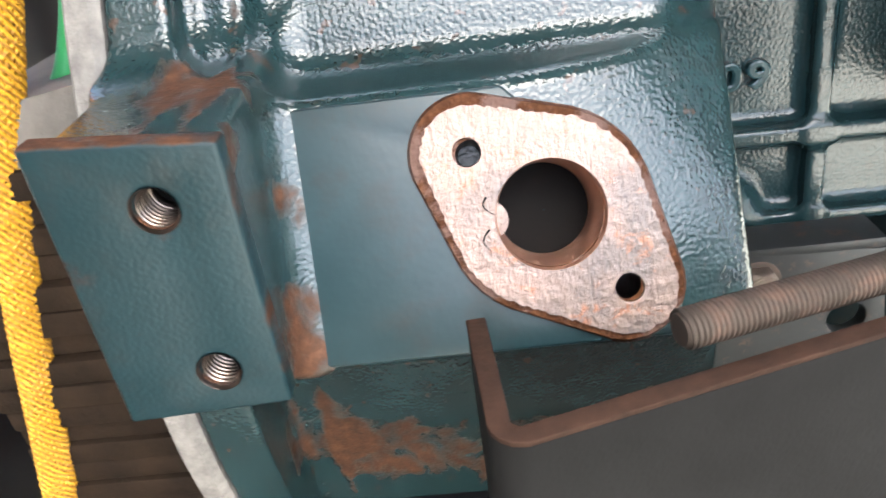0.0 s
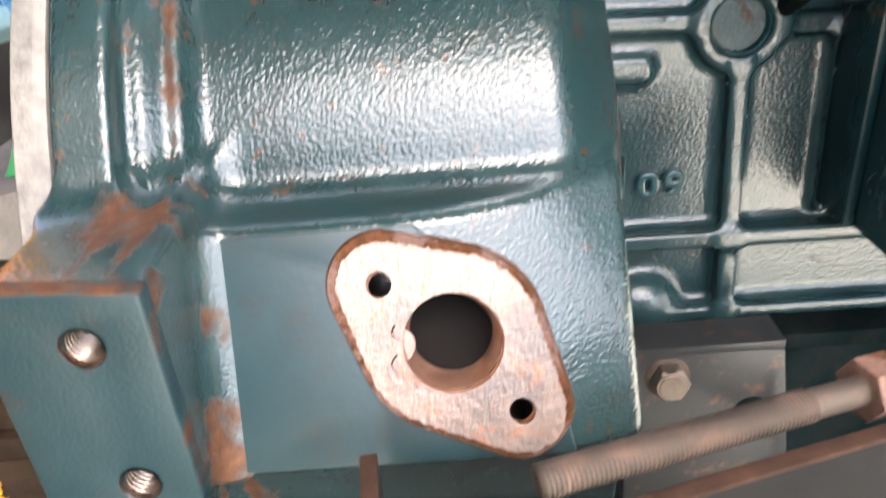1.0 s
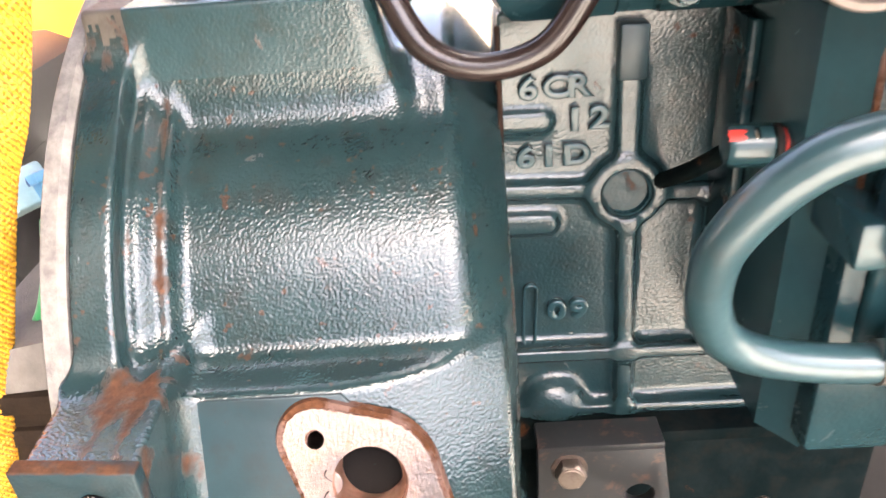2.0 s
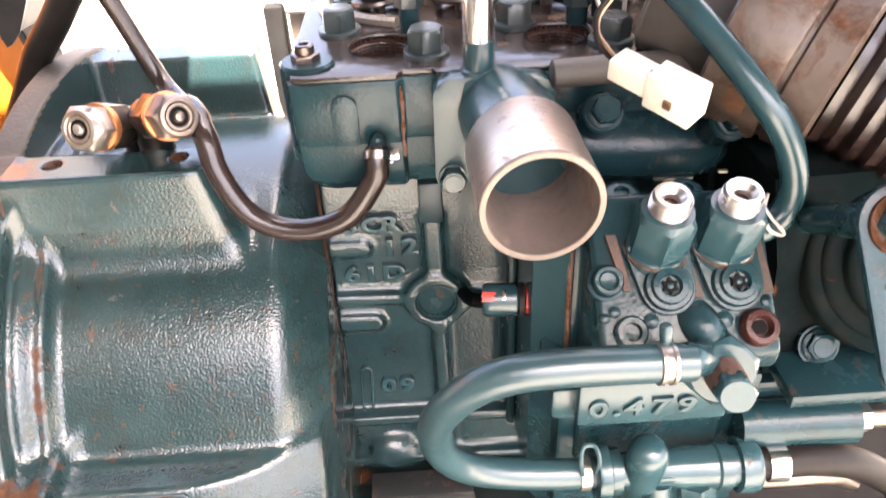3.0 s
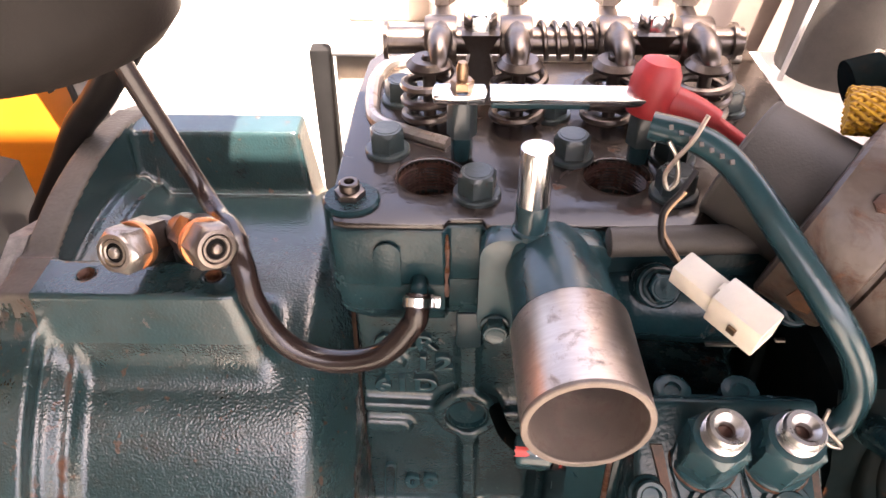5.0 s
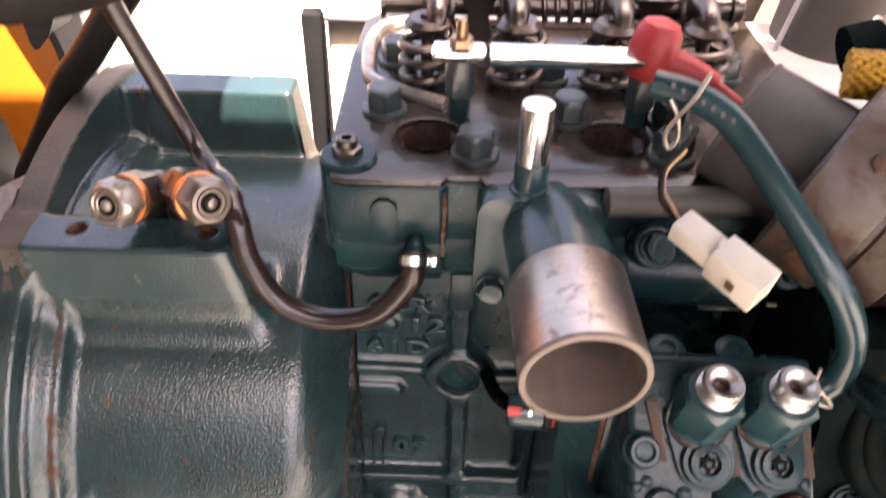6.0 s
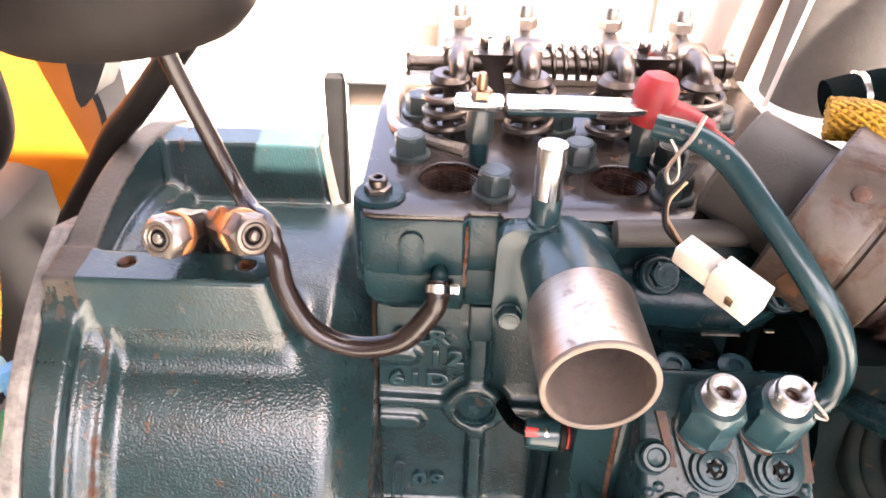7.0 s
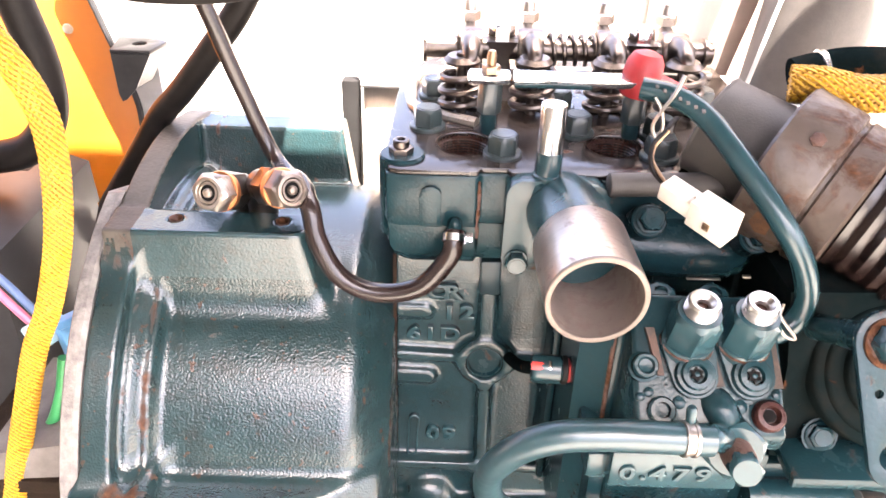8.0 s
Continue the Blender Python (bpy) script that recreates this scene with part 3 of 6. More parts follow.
# machined front of the mounting block with its two threaded holes
blk = plate([[(-0.0842, 0.4905), (-0.0468, 0.4925), (-0.0470, 0.5545), (-0.0844, 0.5575)], circle(-0.0622, 0.5423, 0.0044, 20), circle(-0.0604, 0.5030, 0.0044, 20)], 0.006, 0.0010, 3)
part("mounting_block_face", put(blk, Matrix.Translation((0, 0.1330, 0)) @ pose(0, 0, 0, 90, 0, 0)), TEAL_BLOCK, housing, "smooth teal front of the mounting block")
for x, z in ((-0.0622, 0.5423), (-0.0604, 0.5030)):
    m = Matrix.Translation((x, 0.1266, z)) @ pose(0, 0, 0, 90, 0, 0)
    hole = part("threaded_hole", put(lathe([(0.0049, 0.0002), (0.0045, -0.0006), (0.0044, -0.030)], 24, False, False), m), OILED, housing, "chamfered threaded hole in the block")
    part("thread", put(coil(0.0045, 0.0004, 8, 0.0110, 6, 20), m @ pose(0, 0, -0.0125)), OILED, hole)
    # Black disc in place of the shade deep in the hole.
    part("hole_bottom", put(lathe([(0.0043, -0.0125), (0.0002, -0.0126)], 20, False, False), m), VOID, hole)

# slanted pad with the pump flange
slab = plate([[(-0.0580, -0.0318), (0.0300, -0.0318), (0.0275, -0.0180), (0.0100, 0.0120), (-0.0080, 0.0302), (-0.0585, 0.0302)], circle(*h1, 0.0036, 20), circle(*h2, 0.0036, 20), circle(0, 0, 0.0128, 44)], 0.0030, 0.0012, 3)
part("slanted_pad", put(slab, REC @ pose(0, 0, -0.0024)), TEAL_SMOOTH, housing, "smooth dark teal slanted pad")


def ragged(circles, amount=0.00028):
    """A hull whose edge is chipped unevenly."""
    out = []
    base = hull(circles, 60)
    for (x0, y0), (x1, y1) in zip(base, base[1:] + base[:1]):
        for k in range(max(1, int(math.hypot(x1 - x0, y1 - y0) / 0.0009))):
            u = k / max(1, int(math.hypot(x1 - x0, y1 - y0) / 0.0009))
            x, y = x0 + (x1 - x0) * u, y0 + (y1 - y0) * u
            g = 1 + (random.random() - 0.6) * amount / 0.01
            out.append((x * g, y * g))
    return out


edge = ragged([(*h1, 0.0108), (*h2, 0.0110), (0.0, 0.0, 0.0224)])
rim = hull([(*h1, 0.0146), (*h2, 0.0138), (0.0, 0.0, 0.0250)])
fl = plate([edge, circle(*h1, 0.0034, 20), circle(*h2, 0.0034, 20), circle(0.0004, -0.0005, 0.0129, 44)], 0.0022, 0.0)
part("flange_face", put(fl, REC @ pose(0, 0, 0.0012)), FACE, housing, "scraped bare metal flange face with rust specks")
rb = plate([rim, circle(*h1, 0.0037, 20), circle(*h2, 0.0037, 20), circle(0, 0, 0.0131, 44)], 0.0034, 0.0)
for v in rb.verts:
    if v.co.z > 0.001:
        v.co.x, v.co.y = v.co.x * 0.955, v.co.y * 0.955

part("flange_rim", put(rb, REC @ pose(0, 0, -0.001)), RUST, housing, "rusty red-brown rim round the flange")
bore = loft([[(0.0004 * (1 - k) + 0.0129 * k1 * math.cos(a), -0.0005 * (1 - k) + 0.0129 * k1 * math.sin(a), z) for a in (2 * math.pi * i / 48 for i in range(48))] for k, k1, z in ((0, 1.0, 0.0034), (1.9, 0.885, -0.0006), (1.9, 0.88, -0.013))], False, False)
part("bore", put(bore, REC), COPPERY, housing, "peach-coloured chamfer of the open dark bore")
# Black disc that closes the bore and stands for its inner shade.
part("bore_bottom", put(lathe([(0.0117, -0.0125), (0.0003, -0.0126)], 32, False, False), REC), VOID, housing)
for h in (h1, h2):
    part("flange_hole", put(lathe([(0.0036, 0.0034), (0.0031, 0.0015), (0.0031, -0.030)], 20, False, False), REC @ pose(*h, 0)), OILED, housing, "small tapped hole")
for k in (0.0, 1.0):
    arc = [(-0.0140 - 0.0016 * math.sin(math.pi * u) + 0.0015 * u * k, (0.0050 - 0.0042 * u) if k else (-0.0025 - 0.0050 * u), 0.0034) for u in (i / 7 for i in range(8))]
    part("crack", put(sweep(arc, lambda u: 0.00030 - 0.0002 * u, 6), REC), VOID, housing, "fine dark crack in the flange face")
lip = plate([circle(-0.012, 0.0005, 0.0046, 16, -75, 75)], 0.0012, 0.0002)
part("bore_lip", put(lip, REC @ pose(-0.002, -0.001, 0.0005)), FACE, housing, "chipped lip at the bore's edge")

# end plate behind the housing, and the flywheel's ring gear
ep = put(lathe([(0.10, -0.0925), (0.197, -0.0925), (0.199, -0.091), (0.199, -0.0855), (0.197, -0.0834), (0.10, -0.0834)], 140, True, False), AXIS)
bmesh.ops.bisect_plane(ep, geom=ep.verts[:] + ep.edges[:] + ep.faces[:], plane_co=(0, 0.35, 0.640), plane_no=(0, 0.35, 1), clear_outer=True)
bmesh.ops.holes_fill(ep, edges=[e for e in ep.edges if e.is_boundary])
single("end_plate", ep, PLATE_GREY,
       "weathered grey end plate behind the bell housing", "end plate")
slats = thing("slatted_block", (-0.135, 0.25, 0.27), "stack of rough brown timber slats beside the end plate", "timber stack")
for k in range(26):
    z = 0.272 + 0.0098 * k
    off = random.uniform(-0.002, 0.002)
    part("slat", bevel_sharp(box(-0.175 + off, -0.1005 + random.uniform(-0.003, 0.0), 0.2000 + random.uniform(-0.002, 0.003), 0.285, z, z + 0.0096, 0.0), 0.0012, 2), SLAT, slats)
single("packing_piece", bevel_sharp(loft([[(-0.155, 0.198, 0.5270), (-0.0945, 0.204, 0.5270), (-0.0945, 0.29, 0.5270), (-0.155, 0.29, 0.5270)], [(-0.152, 0.202, 0.5420), (-0.0945, 0.207, 0.5500), (-0.0945, 0.285, 0.5500), (-0.152, 0.285, 0.5420)]]), 0.0015), GUARD_GREY, "dusty grey packing piece lying on the timber slats", "packing")

# ---- engine block ----
block = thing("engine_block", (0.16, 0.33, 0.40), "teal enamelled cast iron engine block with ribs and raised letters", "engine block")
part("body", box(0.0696, 0.262, 0.2745, 0.44, 0.4475, 0.6435, 0.003), TEAL_GLOSS, block)
FRONT = 0.2715


RIBS = (((0.1243, 0.446), (0.1228, 0.552), 0.0034, 0.0078), ((0.1224, 0.578), (0.1222, 0.616), 0.0042, 0.0052), ((0.064, 0.5685), (0.110, 0.5665), 0.0030, 0.0052), ((0.133, 0.5640), (0.220, 0.5620), 0.0034, 0.0060),
        ((0.064, 0.4850), (0.220, 0.4832), 0.0032, 0.0092), ((0.064, 0.4500), (0.220, 0.4492), 0.0028, 0.0072), ((0.064, 0.5520), (0.0880, 0.5512), 0.0042, 0.0038), ((0.064, 0.5985), (0.0860, 0.5982), 0.0036, 0.0026),
        ((0.1595, 0.494), (0.1590, 0.560), 0.0022, 0.0056))


def flank(x, y, z):
    """Signed distance to the block's flank: a leaning wall with soft cast ribs, a round boss and a shoulder, run together in wide fillets."""
    deep = y - 0.065 * np.minimum(0.0, z - 0.580)
    d = FRONT - deep
    for (x0, z0), (x1, z1), half, high in RIBS:
        u = np.clip(((x - x0) * (x1 - x0) + (z - z0) * (z1 - z0)) / ((x1 - x0) ** 2 + (z1 - z0) ** 2), 0.0, 1.0)
        away = np.hypot(x - x0 - u * (x1 - x0), z - z0 - u * (z1 - z0)) - half
        d = smin(d, smax(away * 0.94 - 0.0003, FRONT - high - deep, 0.0022), 0.0050)
    eye = np.hypot(x - 0.1222, z - 0.5650)
    d = smin(d, smax(eye - 0.0166, FRONT - 0.0070 - deep, 0.0026), 0.0040)
    d = smax(d, -smax(eye - 0.0108, deep - FRONT - 0.0004, 0.0008), 0.0012)
    dome = np.sqrt((x - 0.0905) ** 2 + (z - 0.4525) ** 2 + ((deep - FRONT) * 1.3) ** 2) - 0.0150
    d = smin(d, dome * 0.85, 0.0050)
    return np.maximum(np.maximum(d, deep - 0.2765), np.maximum(np.maximum(0.0694 - x, x - 0.2150), np.maximum(0.4470 - z, z - 0.6430)))


part("rib_pad", box(0.1165, 0.1280, FRONT - 0.0075, FRONT + 0.002, 0.6150, 0.6375, 0.0012), TEAL_SMOOTH, block)
FACEM = Matrix.Translation((0.1222, FRONT - 0.0062, 0.5650)) @ pose(0, 0, 0, 90, 0, 0)
part("core_plug", put(lathe([(0.0106, -0.0008), (0.0098, -0.0006), (0.0092, -0.0030), (0.0002, -0.0032)], 36, False, False), FACEM), TEAL_OILY, block, "dished round core plug with rusty edge")
part("slot_ring", put(plate([hull([(0, 0.0135, 0.0036), (0, -0.0135, 0.0036)], 20), hull([(0, 0.0135, 0.0020), (0, -0.0135, 0.0020)], 20)], 0.0036, 0.0010, 3), Matrix.Translation((0.0795, FRONT + 0.0004, 0.504)) @ pose(0, 0, 0, 90, 3, 0)), TEAL_PIPE, block, "raised oval outline")
for t, x, z, s in (("09", 0.0880, 0.5020, 0.0105), ("61D", 0.0755, 0.5790, 0.0100), ("12", 0.0960, 0.5945, 0.0105), ("6CR", 0.0770, 0.6090, 0.0100)):
    for k, ch in enumerate(t):
        glyph = words(ch, s * 1.25, 0.0016, Matrix.Translation((x + k * s * 0.98, FRONT - 0.0010, z)) @ pose(0, 0, 0, 90, 0, 0) @ Matrix.Diagonal((1.25, 1, 1, 1)))
        part("raised_letter", glyph, TEAL_PIPE, block, "raised cast letter " + ch)
for ob in block.children:
    for v in ob.data.vertices:
        if v.co.y < 0.30:
            v.co.y += 0.065 * min(0.0, v.co.z - 0.580)
cast = new("flank", cast_mesh("flank", flank, (0.0680, 0.2480, 0.4455), (0.2165, 0.2790, 0.6445), 0.0011))
cast.data.materials.append(TEAL_GLOSS)
cast.parent = block
cast.matrix_parent_inverse = Matrix.Translation(-BASES[block])
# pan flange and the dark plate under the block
part("pan_flange", box(0.0696, 0.262, 0.243, 0.44, 0.4385, 0.4460, 0.0012), TEAL_DARK, block, "near-black teal flange under the block")
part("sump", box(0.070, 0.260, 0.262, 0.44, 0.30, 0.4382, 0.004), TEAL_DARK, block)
part("seam_bead", pipe([(0.0690, 0.266, 0.640), (0.0690, 0.2625, 0.60), (0.0688, 0.2622, 0.55), (0.0690, 0.262, 0.50)], 0.0010, 8), RUST_EDGE, block, "rusty joint between block and housing")

angle = thing("support_plate", (0.11, 0.235, 0.36), "dark grey steel support plate bolted under the engine block", "plate")
part("web", put(plate([[(0.078, 0.36), (0.150, 0.36), (0.1365, 0.4530), (0.0785, 0.4560)], circle(0.127, 0.424, 0.007, 20)], 0.006, 0.0006), Matrix.Translation((0, 0.2310, 0)) @ pose(0, 0, 0, 90, 0, 0)), GRAPHITE, angle)
part("upper_edge", box(0.0785, 0.1365, 0.2250, 0.2425, 0.4530, 0.4572, 0.0008), GRAPHITE, angle)
bolt(angle, (0.0930, 0.2250, 0.4440), (0, -1, 0.12), 0.0125, STAINED, (0.0085, 0.0012, DULL), label="brown tarnished hex bolt")

# ---- angle bracket and long stud below the flange ----
bracket = thing("angle_bracket", (0.03, 0.10, 0.42), "dark steel angle bracket with rusty cut edges", "bracket")


def bent(points, half):
    """The outline of a bent strip, half a thickness either side of a line of (x, y) points."""
    sides = [[], []]
    for i, (px, py) in enumerate(points):
        (ax, ay), (bx, by) = points[max(i - 1, 0)], points[min(i + 1, len(points) - 1)]
        ln = math.hypot(bx - ax, by - ay)
        ox, oy = -(by - ay) / ln * half, (bx - ax) / ln * half
        sides[0].append((px + ox, py + oy))
        sides[1].append((px - ox, py - oy))
    return sides[0] + sides[1][::-1]


bend_line = [(-0.0040, 0.1165), (-0.0016, 0.0905)] + [(0.0024 + 0.0040 * math.cos(radians(a)), 0.0890 + 0.0040 * math.sin(radians(a))) for a in (190, 210, 230, 250, 270)] + [(0.0700, 0.1045), (0.160, 0.1290)]
strip = bent(bend_line, 0.0018)
part("bent_plate", put(plate([strip], 0.1155, 0.0005), pose(0, 0, 0.4008)), BLACK_PLATE, bracket)
part("rusty_edge", put(plate([bent(bend_line, 0.0019)], 0.0012, 0.0004), pose(0, 0, 0.5163)), RUST_EDGE, bracket, "rusty cut edge")
stud = thing("threaded_stud", (0.06, 0.11, 0.515), "long grey-brown threaded stud lying over the bracket", "stud")
S0, S1 = Vector((0.0300, 0.1015, 0.5215)), Vector((0.112, 0.1255, 0.5205))
sm = along(S0, S1 - S0)
part("rod", put(lathe([(0.0028, 0.0), (0.0033, 0.0006), (0.0033, 0.115), (0.0028, 0.1155)], 20), sm), DULL, stud)
part("thread", put(coil(0.0033, 0.00045, 60, 0.062, 6, 16), sm), DULL, stud)
part("nut", put(hexes(0.0120, 0.009), sm @ pose(0, 0, 0.074)), RUST, stud, "rusty red nut")
# ---- cylinder head ----
TOP = 0.6990
head = thing("cylinder_head", (0.16, 0.33, 0.6438), "oil-stained cast iron cylinder head with its cover removed", "cylinder head")
holes = [(0.1050, 0.2840, 0.0140), (0.1840, 0.2855, 0.0138), (0.262, 0.287, 0.0115)]
outline = [(0.0640, 0.262), (0.0665, 0.2500), (0.0720, 0.2480), (0.1115, 0.2480), (0.1135, 0.2520), (0.1265, 0.2520), (0.1280, 0.2480), (0.275, 0.2480), (0.278, 0.252), (0.278, 0.425), (0.270, 0.435), (0.085, 0.435), (0.0660, 0.40), (0.0640, 0.36)]
wells = [circle(*h, 32) for h in holes]
part("deck", put(plate([[(x + (0.0012 if x < 0.1 else -0.0012 if x > 0.26 else 0), y + (0.0012 if y < 0.3 else -0.0012)) for x, y in outline]] + wells, 0.0030, 0.0008), pose(0, 0, TOP - 0.0030)), BROWN_IRON, head, "oil-browned top deck")
part("upper_body", put(plate([outline] + wells, 0.0285, 0.0012), pose(0, 0, TOP - 0.0310)), TEAL_OILY, head)
lower = loft([[(x + (0.0075 if x < 0.1 else 0), y + (0.0065 if y < 0.3 else 0), 0.6437) for x, y in outline],
              [(x + (0.0040 if x < 0.1 else 0), y + (0.0025 if y < 0.3 else 0), 0.6490) for x, y in outline],
              [(x + (0.0012 if x < 0.1 else 0), y + (0.0010 if y < 0.3 else 0), 0.6550) for x, y in outline], [(x + (0.0008 if x < 0.1 else 0), y + (0.0008 if y < 0.3 else 0), 0.6682) for x, y in outline]])
part("lower_body", lower, TEAL_OILY, head)
arch = plate([[(-0.0055, -0.0110), (0.0055, -0.0110)] + circle(0, 0.006, 0.0055, 12, 0, 180)], 0.0012, 0.0006)
part("arch_panel", put(arch, Matrix.Translation((0.0885, 0.2472, 0.680)) @ pose(0, 0, 0, 90, 0, 0)), TEAL_OILY, head)
for x, z0, z1 in ((0.1125, 0.6610, 0.6935), (0.1273, 0.6490, 0.6760)):
    part("rust_seam", pipe([(x, 0.2496, z1), (x + 0.0003, 0.2492, z1 * 0.6 + z0 * 0.4), (x - 0.0002, 0.2494, z1 * 0.3 + z0 * 0.7), (x, 0.2500, z0)], lambda u: 0.0007 + 0.0005 * math.sin(9 * u) ** 2, 8), RUST, head, "red-brown rusty seam")
part("corner_boss", put(lathe([(0.0118, -0.042), (0.0118, 0.0005), (0.0108, 0.0015), (0.0003, 0.0016)], 36), pose(0.0735, 0.2650, TOP + 0.0006)), TEAL_OILY, head)
for cx, cy, r in holes[:2]:
    well = part("injector_well", put(lathe([(r + 0.0012, 0.0003), (r, -0.0012), (r, -0.018), (r * 0.72, -0.019), (r * 0.68, -0.029), (0.0002, -0.0292)], 36, False, False), pose(cx, cy, TOP)), WELL, head, "rusty brown threaded injector well")
    part("thread", put(coil(r - 0.0001, 0.00055, 8, 0.014, 6, 28), pose(cx, cy, TOP - 0.0165)), WELL, well)
for x, y in ((0.0850, 0.3040), (0.1245, 0.2700), (0.1660, 0.3000), (0.0880, 0.3520), (0.1600, 0.3380), (0.2100, 0.2990), (0.245, 0.345), (0.205, 0.272)):
    bolt(head, (x, y, TOP + 0.0002), (0, 0, 1), 0.0142, BOLT_GREY, (0.0100, 0.0020, BOLT_GREY), label="hex head bolt with flange", h=0.0115, spin=x * 4000)
# short stud with nut on the corner boss
part("stud_nut", put(hexes(0.0110, 0.0030), pose(0.0730, 0.2660, TOP + 0.0020)), OILED, head)
part("stud_tip", put(lathe([(0.0042, 0.0), (0.0042, 0.0032), (0.0036, 0.0038), (0.0022, 0.0038), (0.0020, 0.001), (0.0003, 0.001)], 18), pose(0.0730, 0.2660, TOP + 0.0050)), OILED, head)
# raised gasket rail round the valve gear
rail = spline([(0.112, 0.308, TOP), (0.094, 0.318, TOP), (0.078, 0.330, TOP), (0.0735, 0.350, TOP), (0.0735, 0.375, TOP), (0.080, 0.392, TOP), (0.10, 0.400, TOP)], 6)
part("gasket_rail", sweep([p + Vector((0, 0, 0.001)) for p in rail], 0.0036, 10), ZINC, head, "bright machined gasket rail")
part("gasket_rail", box(0.10, 0.268, 0.397, 0.404, TOP, TOP + 0.0042, 0.0008), ZINC, head)

# valve springs with retainers
for x in (0.1030, 0.1435, 0.1860, 0.2270):
    y = 0.3290
    vs = part("valve_spring", put(coil(0.0114, 0.0021, 3.3, 0.0285, 8, 28), pose(x, y, TOP)), OILED, head, "oily dark valve spring")
    part("retainer", put(lathe([(0.0035, 0.0295), (0.0100, 0.0290), (0.0104, 0.0305), (0.0080, 0.0330), (0.0035, 0.0330)], 30, True, False), pose(x, y, TOP)), OILED, vs, "oily spring retainer")
    part("stem", put(lathe([(0.0030, 0.0), (0.0030, 0.0345), (0.0026, 0.035), (0.0003, 0.035)], 16), pose(x, y, TOP)), OILED, vs)

# rocker gear
rocker = thing("rocker_shaft_assembly", (0.165, 0.358, TOP), "oily steel rocker shaft with arms, pedestals and springs", "rocker shaft")
SH = Vector((0, 0.358, TOP + 0.0290))
part("shaft", put(lathe([(0.0055, 0.0), (0.0065, 0.0006), (0.0065, 0.170), (0.0055, 0.1706)], 24), along((0.080, SH.y, SH.z), (1, 0, 0))), OILED, rocker)
for x in (0.1262, 0.2080):
    ped = loft([[(x - 0.010, SH.y - 0.010, TOP), (x + 0.010, SH.y - 0.010, TOP), (x + 0.010, SH.y + 0.012, TOP), (x - 0.010, SH.y + 0.012, TOP)],
                [(x - 0.0045, SH.y - 0.006, SH.z - 0.004), (x + 0.0045, SH.y - 0.006, SH.z - 0.004), (x + 0.0045, SH.y + 0.008, SH.z - 0.004), (x - 0.0045, SH.y + 0.008, SH.z - 0.004)],
                [(x - 0.009, SH.y - 0.009, SH.z + 0.006), (x + 0.009, SH.y - 0.009, SH.z + 0.006), (x + 0.009, SH.y + 0.009, SH.z + 0.006), (x - 0.009, SH.y + 0.009, SH.z + 0.006)]])
    pd = part("pedestal", bevel_sharp(ped, 0.0018, 3), OILED, rocker)
    part("bolt", put(hexes(0.0135, 0.0085), pose(x, SH.y, SH.z + 0.006)), CHROME, pd, "bright hex bolt")
for x in (0.1075, 0.1430, 0.1890, 0.2270):
    arm = loft([[(x + w * math.cos(radians(a)), y, z + h * math.sin(radians(a))) for a in range(0, 360, 30)] for y, z, w, h in
                ((0.3215, SH.z + 0.002, 0.0012, 0.0012), (0.3235, SH.z + 0.004, 0.0036, 0.0036), (0.331, SH.z + 0.008, 0.0052, 0.0060), (0.344, SH.z + 0.005, 0.0060, 0.0085), (0.358, SH.z + 0.001, 0.006, 0.0095),
                 (0.370, SH.z + 0.003, 0.005, 0.007), (0.379, SH.z + 0.006, 0.0045, 0.005), (0.387, SH.z + 0.006, 0.0035, 0.0045))])
    ra = part("rocker_arm", arm, OILED, rocker, "oily forged rocker arm", 50.0)
    part("arm_hub", put(lathe([(0.0066, -0.0075), (0.0112, -0.0075), (0.0118, -0.006), (0.0118, 0.006), (0.0112, 0.0075), (0.0066, 0.0075)], 28, True, False), along((x, SH.y, SH.z), (1, 0, 0))), OILED, ra)
    part("lock_nut", put(hexes(0.0115, 0.0060), pose(x, 0.381, SH.z + 0.0105)), ZINC, ra, "bright lock nut")
    part("adjusting_screw", put(lathe([(0.0030, -0.020), (0.0040, 0.0), (0.0040, 0.0085), (0.0030, 0.0105), (0.0002, 0.0106)], 16), pose(x, 0.381, SH.z + 0.0120)), ZINC, ra)
    part("pushrod", put(lathe([(0.0030, 0.0), (0.0030, 0.030)], 14), pose(x, 0.381, TOP - 0.004)), OILED, ra)
part("spacer_spring", put(coil(0.0084, 0.0013, 4.5, 0.030, 8, 22), along((0.1525, SH.y, SH.z), (1, 0, 0))), OILED, rocker, "thin spacer spring on the shaft")
for x in (0.0815, 0.2455):
    part("end_clip", put(lathe([(0.0066, -0.001), (0.0090, -0.001), (0.0090, 0.001), (0.0066, 0.001)], 20, True, False), along((x, SH.y, SH.z), (1, 0, 0))), OILED, rocker)

# glow plug feed: hex post, bright strap and a red rubber boot
post = thing("terminal_post", (0.1180, 0.2990, TOP), "teal-painted hex terminal post with a brass tip", "terminal")
part("hex_body", put(hexes(0.0112, 0.017), pose(0.1180, 0.2990, TOP + 0.0120)), BOLT_GREY, post)
part("stem", put(lathe([(0.0042, 0.0), (0.0048, 0.001), (0.0048, 0.013)], 18), pose(0.1180, 0.2990, TOP)), TEAL_PIPE, post)
part("nut", put(hexes(0.0085, 0.0040), pose(0.1180, 0.2990, TOP + 0.0335)), BRASS, post, "small brass nut")
part("tip", put(lathe([(0.0024, 0.0), (0.0026, 0.006), (0.0018, 0.0085), (0.0003, 0.0088)], 16), pose(0.1180, 0.2990, TOP + 0.0365)), BRASS, post, "worn brass threaded tip")
